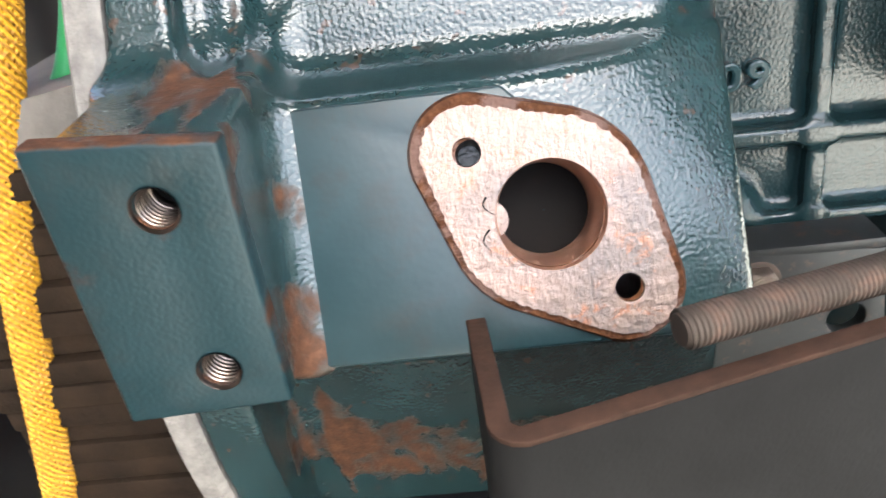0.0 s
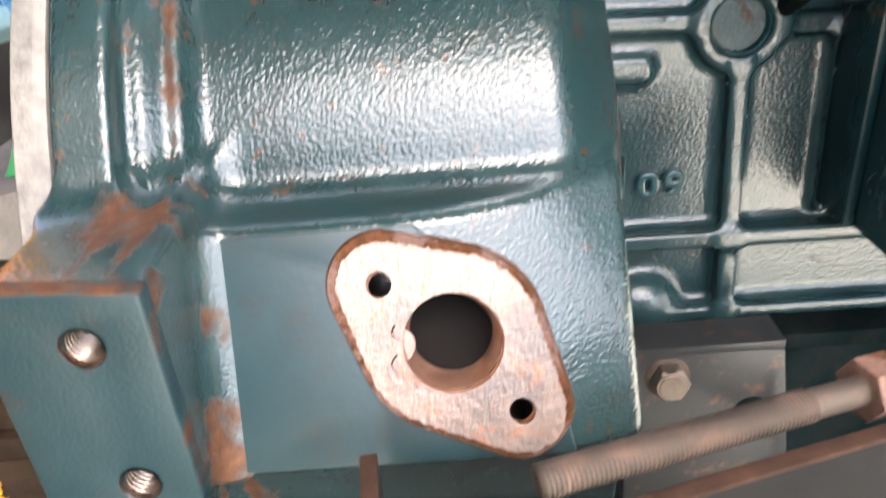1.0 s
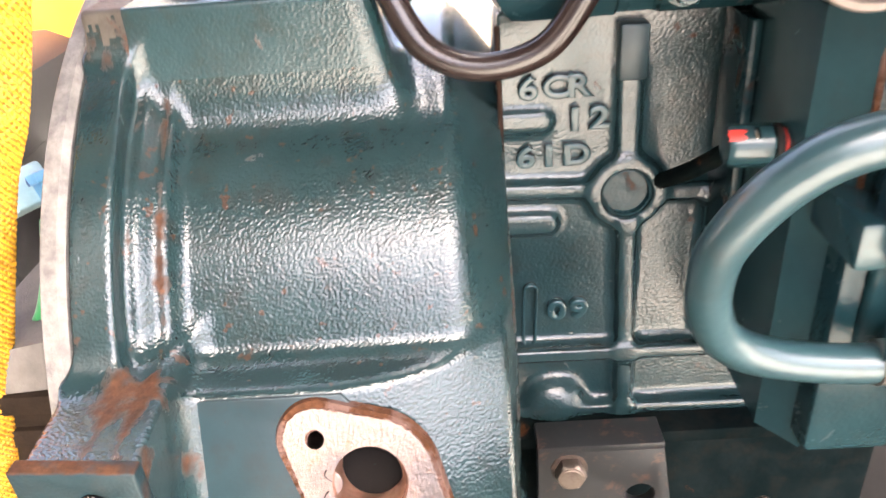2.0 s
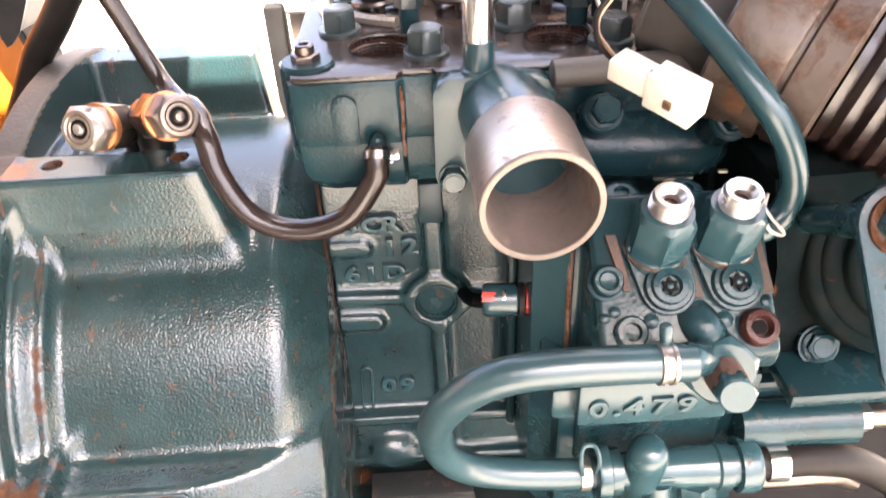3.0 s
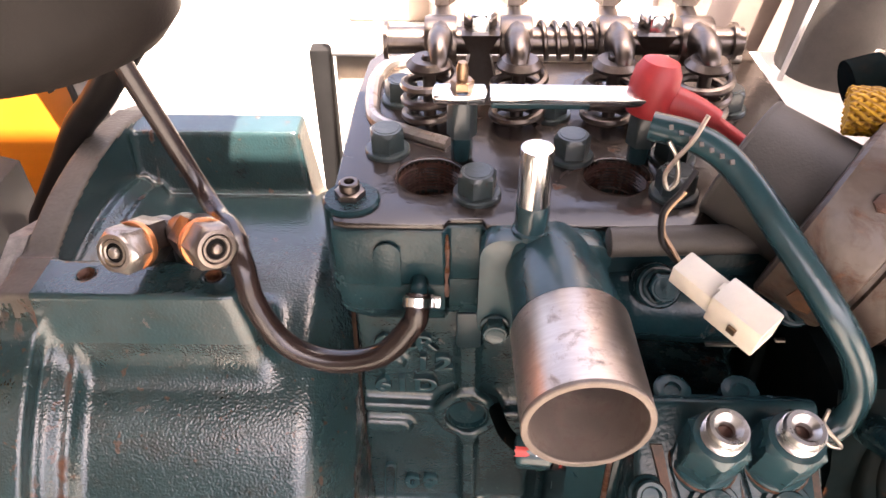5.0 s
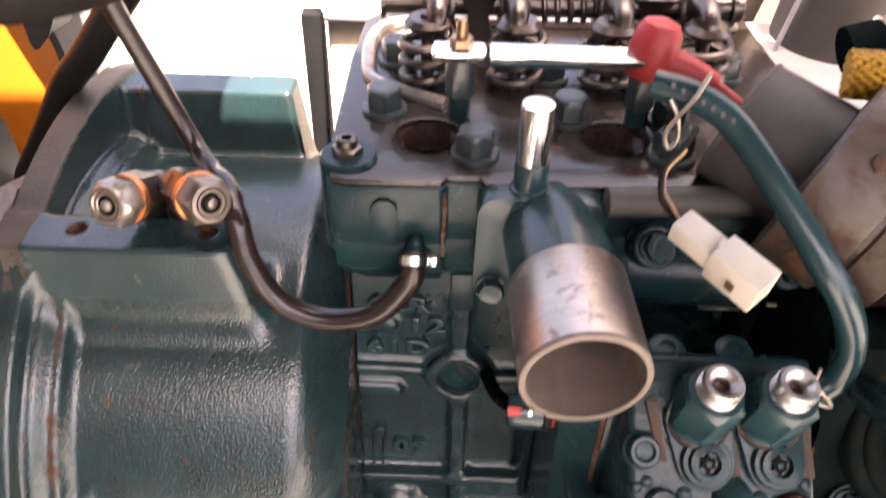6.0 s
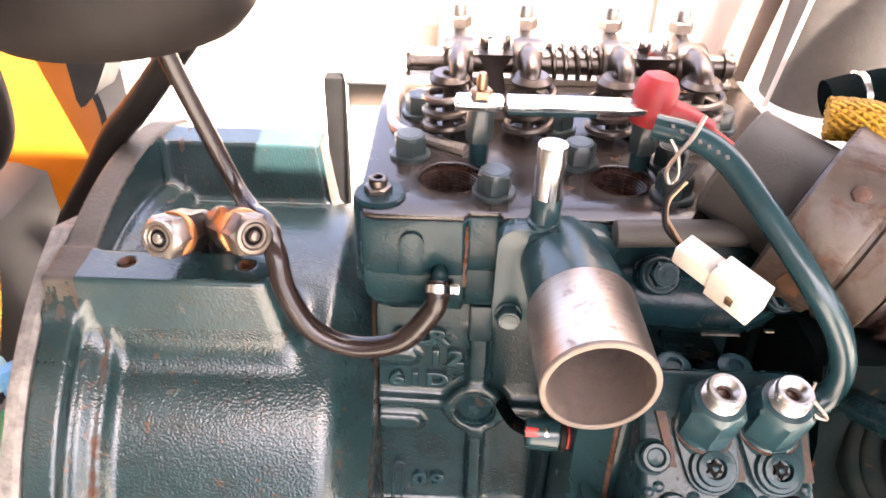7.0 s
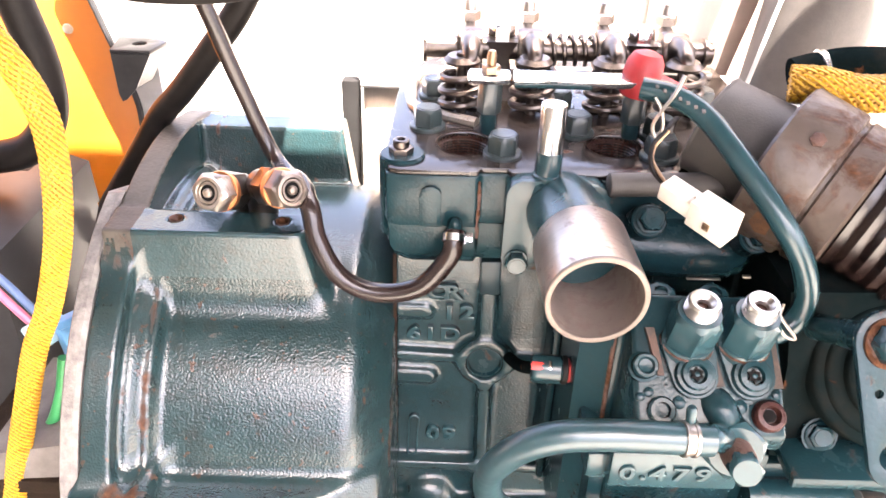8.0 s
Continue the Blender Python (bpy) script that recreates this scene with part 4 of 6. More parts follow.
strap = thing("contact_strap", (0.15, 0.299, TOP + 0.028), "thick bright contact strap with a teal edge", "strap")
SP = Matrix.Translation((0, 0.2985, TOP + 0.0300)) @ pose(0, 0, 0, 14, 0, -1)
part("short_bar", put(plate([[(0.1065, -0.0044), (0.1275, -0.0044), (0.1285, 0.0), (0.1275, 0.0050), (0.1065, 0.0050), (0.1055, 0.0)], circle(0.1180, 0, 0.0026, 14)], 0.0040, 0.0009), SP), CHROME, strap)
part("long_bar", put(box(0.1292, 0.1945, -0.0045, 0.0050, -0.0002, 0.0042, 0.0010), SP), CHROME, strap)
part("edge_strip", put(box(0.1300, 0.1700, -0.0052, -0.0044, -0.0006, 0.0020, 0.0003), SP), TEAL_PIPE, strap, "teal painted edge")
post2 = thing("terminal_post", (0.1950, 0.2985, TOP), "teal-painted hex terminal post under a red boot", "terminal")
part("hex_body", put(hexes(0.0112, 0.015), pose(0.1950, 0.2985, TOP + 0.0085)), BOLT_GREY, post2)
part("stem", put(lathe([(0.0048, 0.0), (0.0050, 0.001), (0.0050, 0.009)], 18), pose(0.1950, 0.2985, TOP)), TEAL_PIPE, post2)
boot = thing("rubber_boot", (0.199, 0.300, TOP + 0.03), "red rubber terminal boot with a side sleeve", "rubber boot")
BT = along((0.1950, 0.2985, TOP + 0.0230), (0.15, 0.08, 1))
part("cap", put(lathe([(0.0086, 0.0), (0.0100, 0.002), (0.0102, 0.012), (0.0096, 0.0185), (0.0074, 0.0225), (0.0030, 0.0242), (0.0003, 0.0244)], 30), BT), RED_RUBBER, boot)
part("sleeve", pipe([(0.2020, 0.298, TOP + 0.0300), (0.212, 0.295, TOP + 0.0270), (0.222, 0.291, TOP + 0.0225)], lambda u: 0.0066 - 0.0012 * u, 18), RED_RUBBER, boot)
part("wire", pipe([(0.2215, 0.2912, TOP + 0.0228), (0.229, 0.288, TOP + 0.0185), (0.240, 0.283, TOP + 0.012), (0.255, 0.28, TOP + 0.004)], 0.0032, 12), RED_RUBBER, boot, "dull red wire")

# ---- water outlet elbow with its open pipe ----
outlet = thing("outlet_elbow", (0.16, 0.21, 0.66), "teal elbow with bare steel open pipe and upright nipple", "pipe elbow")
RC = Vector((0.1590, 0.1655, 0.6825))
back = Vector((-0.035, 1.0, 0.02)).normalized()
part("pipe", put(lathe([(0.0200, 0.0012), (0.0212, 0.0012), (0.0215, 0.0016), (0.0215, 0.0415), (0.0210, 0.0425), (0.0206, 0.0425), (0.0204, 0.002)], 64, True, False), along(RC, back)), STEEL, outlet, "bare steel open pipe")
part("sawn_rim", put(lathe([(0.0191, 0.0004), (0.0194, 0.0), (0.0211, 0.0), (0.02152, 0.0004), (0.02152, 0.0018), (0.0191, 0.0018)], 64, True, False), along(RC, back)), RIM, outlet, "matt sawn rim of the pipe")
part("pipe_inside", put(lathe([(0.01915, 0.0012), (0.0190, 0.004), (0.0188, 0.05), (0.0150, 0.075), (0.0003, 0.076)], 48, False, False), along(RC, back)), PIPE_INSIDE, outlet, "stained inside of the pipe")
part("neck", pipe([RC + back * 0.038, RC + back * 0.052 + Vector((-0.0005, 0, 0.001)), RC + back * 0.070 + Vector((-0.002, 0, 0.0)), RC + back * 0.083 + Vector((-0.003, 0, -0.002))], lambda u: 0.0206 - 0.0026 * u, 40), TEAL_PIPE, outlet)
fo = hull([(0.0, 0.006, 0.016), (-0.0185, -0.022, 0.0075), (0.017, 0.012, 0.008), (-0.017, 0.013, 0.0085)], 24)
part("flange", put(plate([fo], 0.010, 0.0015), Matrix.Translation((0.1510, 0.2488, 0.678)) @ pose(0, 0, 0, 90, 0, 0)), TEAL_PIPE, outlet)
bolt(outlet, (0.1325, 0.2385, 0.6555), (0, -1, 0), 0.0100, TEAL_PIPE, (0.0062, 0.0012, TEAL_PIPE))
nb = Vector((0.1450, 0.2455, 0.6945))
part("collar", put(lathe([(0.0110, -0.008), (0.0098, 0.0), (0.0092, 0.003), (0.0076, 0.0042), (0.0074, 0.0064), (0.0062, 0.0072)], 32), along(nb, (0, 0, 1))), TEAL_PIPE, outlet)
part("nipple", put(lathe([(0.0061, 0.0), (0.0062, 0.0200), (0.0062, 0.0345), (0.0059, 0.0358), (0.0050, 0.0362), (0.0003, 0.0360)], 36), along(nb + Vector((0, 0, 0.006)), (0, 0, 1))), CHROME, outlet, "bright plated nipple")
part("painted_foot", put(lathe([(0.0064, 0.0), (0.0064, 0.0120), (0.0061, 0.0126)], 32, False, False), along(nb + Vector((0, 0, 0.006)), (0, 0, 1))), TEAL_PIPE, outlet, "paint overspray on the nipple's foot")

# ---- intake side of the head: rod, bulge, bolts ----
single("steel_rod", put(lathe([(0.0045, 0.0), (0.0058, 0.0008), (0.0058, 0.085), (0.0050, 0.086)], 24), along((0.1735, 0.2400, TOP - 0.0005), (1, 0.03, 0.02))), DUST_HAZE_GREY, "dusty brown steel rod lying along the cylinder head", "rod")
cover = thing("intake_cover", (0.21, 0.245, 0.645), "teal intake cover with bolts on the cylinder head's flank", "cover")
bulge = [[(x, y0 - ry * math.cos(radians(a)), z0 + rz * math.sin(radians(a))) for a in range(-100, 101, 20)] for x, y0, z0, ry, rz in
         ((0.174, 0.252, 0.6640, 0.006, 0.010), (0.179, 0.250, 0.6632, 0.013, 0.014), (0.188, 0.249, 0.6620, 0.017, 0.016), (0.215, 0.249, 0.6605, 0.0180, 0.0165), (0.236, 0.249, 0.6600, 0.0175, 0.016), (0.246, 0.250, 0.6605, 0.0155, 0.015), (0.2525, 0.251, 0.6615, 0.011, 0.012), (0.2555, 0.252, 0.6620, 0.005, 0.007))]
part("body", loft(bulge), TEAL_OILY, cover, "", 60.0)
for p in ((0.1935, 0.2290, 0.6860), (0.2440, 0.2240, 0.6820)):
    b = part("bolt_boss", put(lathe([(0.0090, -0.014), (0.0086, -0.002), (0.0078, -0.001), (0.0003, -0.001)], 24), along(p, (0, -0.8, 0.6))), TEAL_OILY, cover)
    bolt(cover, p, (0, -0.8, 0.6), 0.0105, TEAL_OILY, (0.0068, 0.001, TEAL_OILY), label="round-topped flange bolt")
    sx = Vector((1, 0, 0))
    sz = Vector((0, -0.8, 0.6))
    top = Matrix((sx, sz.cross(sx), sz)).transposed().to_4x4()
    top.translation = Vector(p) + sz * 0.0088 + sx * -0.0016 + sz.cross(sx) * -0.0019
    part("raised_figure", words("4", 0.0052, 0.0002, top), TEAL_OILY, cover, "figure 4 stamped on the bolt")
part("label_strip", box(0.248, 0.275, 0.236, 0.238, 0.6500, 0.6512, 0.0002), ZINC, cover, "worn pale strip")
part("label_strip", box(0.219, 0.236, 0.2335, 0.2355, 0.6496, 0.6506, 0.0002), ZINC, cover, "worn pale strip")
# ---- fuel injection pump ----
pump = thing("injection_pump", (0.215, 0.18, 0.54), "teal fuel injection pump with two bright delivery valves", "injection pump")
body = prism_x(0.1775, 0.2405, [(0.2680, 0.620), (0.2040, 0.626), (0.1930, 0.668), (0.1850, 0.6740), (0.1420, 0.6335), (0.1430, 0.6250), (0.1530, 0.6170), (0.1690, 0.595), (0.1720, 0.545), (0.2680, 0.545)], 0.0025)
part("body", body, TEAL_OILY, pump)
NS = Vector((0, -0.686, 0.728)).normalized()
SLOPE = Vector((0, 0.728, 0.686))


def on_slope(x, s, lift=0.0):
    """A place on the pump's sloping face, s metres up the slope from its lower edge."""
    return Vector((x, 0.1420, 0.6335)) + SLOPE * s + NS * lift


VA = Vector((0.05, -0.24, 0.97)).normalized()
for x in (0.1998, 0.2235):
    base = on_slope(x + 0.0005, 0.0375, -0.003)
    dv = part("delivery_valve", put(lathe([(0.0112, -0.006), (0.0118, 0.003), (0.0108, 0.0052), (0.0100, 0.0055)], 30), along(base, VA)), TEAL_PIPE, pump, "delivery valve holder")
    part("hex_body", put(hexes(0.0192, 0.0185, 0.2), along(base + VA * 0.0040, VA) @ pose(0, 0, 0, 0, 0, 12)), TEAL_PIPE, dv)
    part("seal", put(lathe([(0.0108, 0.0), (0.0117, 0.0006), (0.0117, 0.0014), (0.0105, 0.0020)], 28), along(base + VA * 0.0026, VA)), RUST, dv, "rusty ring under the valve")
    tip = put(lathe([(0.0067, -0.003), (0.0067, 0.0), (0.0067, 0.0066), (0.0061, 0.0078), (0.0047, 0.0078), (0.0040, 0.0068), (0.0030, 0.0060), (0.0027, 0.0056), (0.0026, -0.0010), (0.0002, -0.0012)], 40), along(base + VA * 0.0218, VA))
    tp = part("tip", tip, BRIGHT, dv, "bright threaded valve end with a bore")
    part("bore", put(lathe([(0.0026, 0.0036), (0.0025, 0.0026), (0.0002, 0.0024)], 20, False, False), along(base + VA * 0.0219, VA)), WELL, tp, "brown-stained bore")
    part("thread", put(coil(0.0067, 0.00036, 5, 0.0062, 6, 28), along(base + VA * 0.0222, VA)), BRIGHT, tp)
    collar = on_slope(x + 0.0025, 0.0243, 0.0)
    sc = part("clamp_screw", put(lathe([(0.0088, -0.002), (0.0086, 0.0040), (0.0080, 0.0050), (0.0066, 0.0052), (0.0060, 0.0068), (0.0040, 0.0072), (0.0034, 0.0050), (0.0003, 0.0048)], 30), along(collar, NS)), TEAL_OILY, pump, "round clamp screw with a star socket")
    star = [(k * math.cos(radians(a)), k * math.sin(radians(a))) for a in range(0, 360, 30) for k in ((0.0032,) if a % 60 else (0.0020,))]
    # Flat black star: the socket's shade as colour, not a cut recess.
    part("star_socket", put(plate([star], 0.0012), along(collar + NS * 0.0050, NS)), VOID, sc, "near-black plate for the shade in a star socket")
    part("socket_pin", put(lathe([(0.0011, 0.0), (0.0011, 0.0012), (0.0003, 0.0015)], 12), along(collar + NS * 0.0052, NS)), TEAL_OILY, sc)
    part("rear_screw", put(lathe([(0.0068, -0.002), (0.0066, 0.0035), (0.0050, 0.0045), (0.0030, 0.0045), (0.0026, 0.003), (0.0003, 0.003)], 24), along(Vector((x - 0.007, 0.1925, 0.667)), (0, -0.2, 1))), TEAL_OILY, pump)
# cast clamp round each valve and its screw, bare scraped metal between them
for x in (0.2003, 0.2240):
    outline = hull([(x, 0.0380, 0.0112), (x + 0.0022, 0.0243, 0.0098)], 24)
    part("clamp", put(plate([outline], 0.0040, 0.0016, 3), Matrix(((1, 0, 0, 0), (0, SLOPE.y, NS.y, 0.1420), (0, SLOPE.z, NS.z, 0.6335), (0, 0, 0, 1))) @ pose(0, 0, -0.0012)), TEAL_OILY, pump, "cast clamp round a delivery valve")
for x0, x1, s0, s1, k in ((0.1872, 0.1898, 0.0240, 0.0440, -0.0035), (0.2110, 0.2148, 0.0200, 0.0330, -0.003), (0.2345, 0.2392, 0.0200, 0.0400, -0.002)):
    low, high = [[tuple(on_slope(x, s, h)) for x, s in ((x0, s0), (x1, s0), (x1 + k, s1), (x0 + k * 1.3, s1))] for h in (-0.001, 0.0024)]
    part("bare_web", bevel_sharp(loft([low, high]), 0.0007), DULL, pump, "scraped bare metal web")
for x, s, r in ((0.1835, 0.0170, 0.0016), (0.1960, 0.0130, 0.0020), (0.2130, 0.0150, 0.0018), (0.2215, 0.0120, 0.0022), (0.2370, 0.0175, 0.0016), (0.2300, 0.0180, 0.0014), (0.1800, 0.0150, 0.0014)):
    part("cast_lump", put(lathe([(r * 1.6, -0.0010), (r * 1.3, r * 0.3), (r * 0.7, r * 0.6), (0.0002, r * 0.65)], 12), along(on_slope(x, s), NS)), TEAL_OILY, pump)
part("pump_neck", pipe([on_slope(0.2110, 0.0150, -0.004), on_slope(0.2140, 0.0090, -0.001), (0.2205, 0.1490, 0.6260)], 0.0072, 20), TEAL_OILY, pump, "dark neck behind the banjo fitting")
part("cup_bolt", put(lathe([(0.0068, -0.001), (0.0066, 0.0012), (0.0056, 0.0016), (0.0054, 0.0052), (0.0048, 0.0060), (0.0036, 0.0060), (0.0028, 0.0048), (0.0003, 0.0044)], 24), along(on_slope(0.1815, 0.0275), NS)), TEAL_OILY, pump, "dull teal bolt with a cupped head")
part("socket_screw", put(lathe([(0.0060, -0.002), (0.0058, 0.0030), (0.0050, 0.0040), (0.0034, 0.0040), (0.0030, 0.0010), (0.0003, 0.0008)], 26), along(on_slope(0.1881, 0.0095), NS)), TEAL_OILY, pump, "socket head screw")
part("red_plug", put(lathe([(0.0068, -0.002), (0.0066, 0.0030), (0.0056, 0.0044), (0.0040, 0.0048), (0.0034, 0.0030), (0.0030, 0.0018), (0.0003, 0.0017)], 30), along(on_slope(0.2325, 0.0085), NS)), MAROON, pump, "rust-red hollow plug")
part("plug_socket", put(hexes(0.0050, 0.0006, 0.0), along(on_slope(0.2325, 0.0085) + NS * 0.0017, NS)), VOID, pump)
part("data_plate", box(0.1725, 0.2300, 0.1500, 0.1690, 0.5920, 0.6135, 0.0014), TEAL_PIPE, pump, "teal cast plate with raised figures 0.479")
for k, ch in enumerate("0.479"):
    part("raised_figure", words(ch, 0.0108, 0.0009, Matrix.Translation((0.1765 + (0, 0.0092, 0.0135, 0.0235, 0.0335)[k], 0.1498, 0.5985)) @ pose(0, 0, 0, 90, 0, 0) @ Matrix.Diagonal((1.35, 1, 1, 1))), TEAL_PIPE, pump, "raised figure " + ch)
part("lower_body", box(0.1700, 0.2560, 0.1735, 0.262, 0.50, 0.5900, 0.003), TEAL_OILY, pump)
part("plate_lug", box(0.164, 0.1765, 0.158, 0.19, 0.588, 0.604, 0.002), TEAL_PIPE, pump)
part("rust_seam", pipe([(0.1735, 0.1830, 0.652), (0.1733, 0.1815, 0.63), (0.1737, 0.1812, 0.60), (0.1735, 0.1812, 0.57)], 0.0011, 8), RUST, pump, "rusty seam of the pump body")
part("mount_flange", box(0.1570, 0.1612, 0.2400, 0.268, 0.495, 0.642, 0.0012), TEAL_OILY, pump)
part("rear_flange", bevel_sharp(loft([[(0.1614, 0.1960, 0.495), (0.1730, 0.1815, 0.495), (0.1730, 0.268, 0.495), (0.1614, 0.268, 0.495)], [(0.1614, 0.1960, 0.656), (0.1730, 0.1815, 0.656), (0.1730, 0.268, 0.656), (0.1614, 0.268, 0.656)]]), 0.0012), TEAL_PIPE, pump)
part("joint_face", box(0.1742, 0.1790, 0.1815, 0.268, 0.495, 0.655, 0.002), TEAL_OILY, pump)
part("front_rail", box(0.230, 0.330, 0.176, 0.20, 0.553, 0.582, 0.003), TEAL_OILY, pump)

# pressure stub with a red paint mark between block and pump
stub = thing("capped_stub", (0.152, 0.225, 0.606), "teal capped stub with a red paint mark and black ring", "plug")
SA = Vector((1, -0.05, -0.02)).normalized()
sb = Vector((0.1450, 0.2125, 0.6070))
part("barrel", put(lathe([(0.0040, -0.0030), (0.0066, -0.0026), (0.0074, -0.0016), (0.0076, 0.0), (0.0076, 0.0118), (0.0070, 0.0126)], 30), along(sb, SA)), TEAL_PIPE, stub)
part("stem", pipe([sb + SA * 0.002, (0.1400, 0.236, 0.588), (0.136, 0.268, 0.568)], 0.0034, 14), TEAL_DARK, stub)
part("black_ring", put(lathe([(0.0060, 0.0), (0.0074, 0.0004), (0.0074, 0.0026), (0.0060, 0.003)], 26), along(sb + SA * 0.0126, SA)), RUBBER, stub, "black rubber ring")
part("red_end", put(lathe([(0.0050, 0.0), (0.0062, 0.0004), (0.0062, 0.002), (0.0005, 0.0022)], 24), along(sb + SA * 0.0156, SA)), RED_PAINT, stub, "red painted end")
SF = (Vector((0, -0.60, 0.80)) - SA * SA.dot(Vector((0, -0.60, 0.80)))).normalized()
SS = SA.cross(SF)
mark = []
for k in range(6):
    ca, sa = math.cos(radians(-10 + 6 * k)), math.sin(radians(-10 + 6 * k))
    near, far = SF * ca + SS * sa, 0.0010 * math.sin(k * 2.1)
    mark.append([sb + SA * u + near * r for u, r in ((-0.0032 + far * 0.5, 0.0077), (0.0022 + far, 0.0077), (0.0022 + far, 0.00795), (-0.0032 + far * 0.5, 0.00795))])
part("red_mark", loft(mark), RED_PAINT, stub, "red paint mark")
part("scratch", put(box(-0.0009, 0.0009, -0.0022, 0.0022, -0.0002, 0.0003, 0.0001), Matrix.Translation(sb + SA * 0.0062 + SF * 0.0079) @ Matrix((SA, SS, SF)).transposed().to_4x4()), CHROME, stub, "bright scratch")

# ---- fuel hose, banjo fitting and the tee below ----
hose = thing("fuel_hose", (0.16, 0.145, 0.555), "teal-painted fuel hose bent back in a U", "hose")
part("tube", pipe([(0.2050, 0.1330, 0.6400), (0.1900, 0.1325, 0.6410), (0.1631, 0.1311, 0.6430), (0.1443, 0.1319, 0.6405), (0.1310, 0.1347, 0.6315), (0.1215, 0.1393, 0.6165), (0.1182, 0.1431, 0.6036), (0.1200, 0.1484, 0.5856),
                   (0.1275, 0.1532, 0.5705), (0.1414, 0.1560, 0.5610), (0.1639, 0.1575, 0.5555), (0.1840, 0.1580, 0.5540)], 0.0064, 20), TEAL_HOSE, hose)
part("clamp", put(lathe([(0.0064, 0.0), (0.0073, 0.0003), (0.0073, 0.0016), (0.0067, 0.0020), (0.0067, 0.0040), (0.0073, 0.0044), (0.0073, 0.0055), (0.0064, 0.006)], 28), along((0.1925, 0.1326, 0.6408), (1, 0.03, -0.06))), ZINC, hose, "bright hose clamp")
part("clamp_ear", put(lathe([(0.0022, 0.0), (0.0022, 0.0060), (0.0016, 0.0070), (0.0003, 0.0071)], 14), along((0.1960, 0.1360, 0.6470), (-0.1, 0.1, 1))), TEAL_PIPE, hose)
part("clamp", put(lathe([(0.0064, 0.0), (0.0073, 0.0003), (0.0073, 0.0045), (0.0064, 0.005)], 28), along((0.1770, 0.1580, 0.5545), (1, 0, -0.03))), ZINC, hose, "wire hose clamp")
part("clamp_loop", pipe([(0.1775, 0.1525, 0.5600), (0.1765, 0.1535, 0.5680), (0.1780, 0.1570, 0.5720), (0.1825, 0.1570, 0.5720), (0.1840, 0.1530, 0.5680), (0.1830, 0.1525, 0.5600)], 0.0011, 8), TEAL_PIPE, hose)
banjo = thing("banjo_fitting", (0.214, 0.14, 0.615), "teal banjo fitting with a rusty hex bolt", "pipe fitting")
BA = Vector((-0.098, -0.943, 0.318)).normalized()
bc = Vector((0.2193, 0.1483, 0.6257))
part("eye", put(lathe([(0.0105, -0.018), (0.0122, -0.014), (0.0125, 0.0), (0.0110, 0.003)], 36), along(bc, BA)), TEAL_OILY, banjo)
part("hex_nut", put(hexes(0.0232, 0.0095, 0.3), along(bc + BA * 0.0025, BA) @ pose(0, 0, 0, 0, 0, 20)), TEAL_PIPE, banjo)
part("neck", put(lathe([(0.0066, 0.0), (0.0066, 0.006), (0.0060, 0.0125)], 24), along(bc + BA * 0.0118, BA)), RUST, banjo, "rusty bolt neck")
part("bolt_head", put(hexes(0.0118, 0.0065, 0.3), along(bc + BA * 0.0225, BA) @ pose(0, 0, 0, 0, 0, 8)), TEAL_PIPE, banjo, "pale teal bolt head")
part("arm", pipe([(0.1980, 0.1330, 0.6400), (0.2060, 0.1350, 0.6390), bc], 0.0062, 18), TEAL_PIPE, banjo)
tee = thing("fuel_tee", (0.215, 0.158, 0.54), "teal fuel tee with a domed top and ribbed collars", "pipe fitting")
TX = Vector((1, 0.0, -0.02)).normalized()
t0 = Vector((0.1835, 0.1580, 0.5545))
part("collar", put(lathe([(0.006, 0.0), (0.0118, 0.0005), (0.0122, 0.0015), (0.0122, 0.0055), (0.0100, 0.0065), (0.0100, 0.0105), (0.008, 0.011)], 32), along(t0, TX)), TEAL_PIPE, tee)
part("run", put(lathe([(0.0075, 0.0), (0.0078, 0.020), (0.0090, 0.026), (0.0095, 0.040), (0.0105, 0.041), (0.0105, 0.046), (0.0092, 0.0465), (0.0092, 0.049), (0.0118, 0.0495), (0.0122, 0.056), (0.0110, 0.058), (0.007, 0.0585)], 32), along(t0 + TX * 0.0105, TX)), TEAL_PIPE, tee)
part("dome", put(lathe([(0.0085, -0.014), (0.0085, 0.004), (0.0082, 0.0085), (0.0068, 0.0120), (0.0040, 0.0142), (0.0003, 0.0148)], 32), along((0.2035, 0.1540, 0.5640), (0.0, -0.25, 1))), TEAL_PIPE, tee)
part("drop", put(lathe([(0.0060, 0.0), (0.0066, 0.018), (0.0085, 0.020), (0.0085, 0.035)], 24), along((0.2110, 0.156, 0.548), (0.05, -0.2, -1))), TEAL_PIPE, tee)
part("drop_nut", put(hexes(0.014, 0.012), along((0.2270, 0.155, 0.548), (0.1, -0.2, -1))), TEAL_PIPE, tee)
part("bridge", box(0.2080, 0.2180, 0.1500, 0.154, 0.5535, 0.5570, 0.001), TEAL_PIPE, tee)
rhose = thing("black_fuel_hose", (0.29, 0.165, 0.52), "black rubber fuel hose with a bright band clamp", "hose")
part("tube", pipe([(0.2480, 0.1580, 0.5533), (0.2620, 0.1582, 0.5530), (0.2780, 0.1590, 0.5520), (0.2980, 0.1620, 0.5440), (0.3180, 0.1665, 0.5280), (0.3380, 0.172, 0.5050), (0.350, 0.178, 0.47)], 0.0072, 18), RUBBER, rhose)
part("band_clamp", put(lathe([(0.0072, 0.0), (0.0084, 0.0003), (0.0084, 0.0085), (0.0072, 0.009)], 32), along((0.2560, 0.1581, 0.5531), (1, 0.0, -0.02))), CHROME, rhose, "bright band clamp")
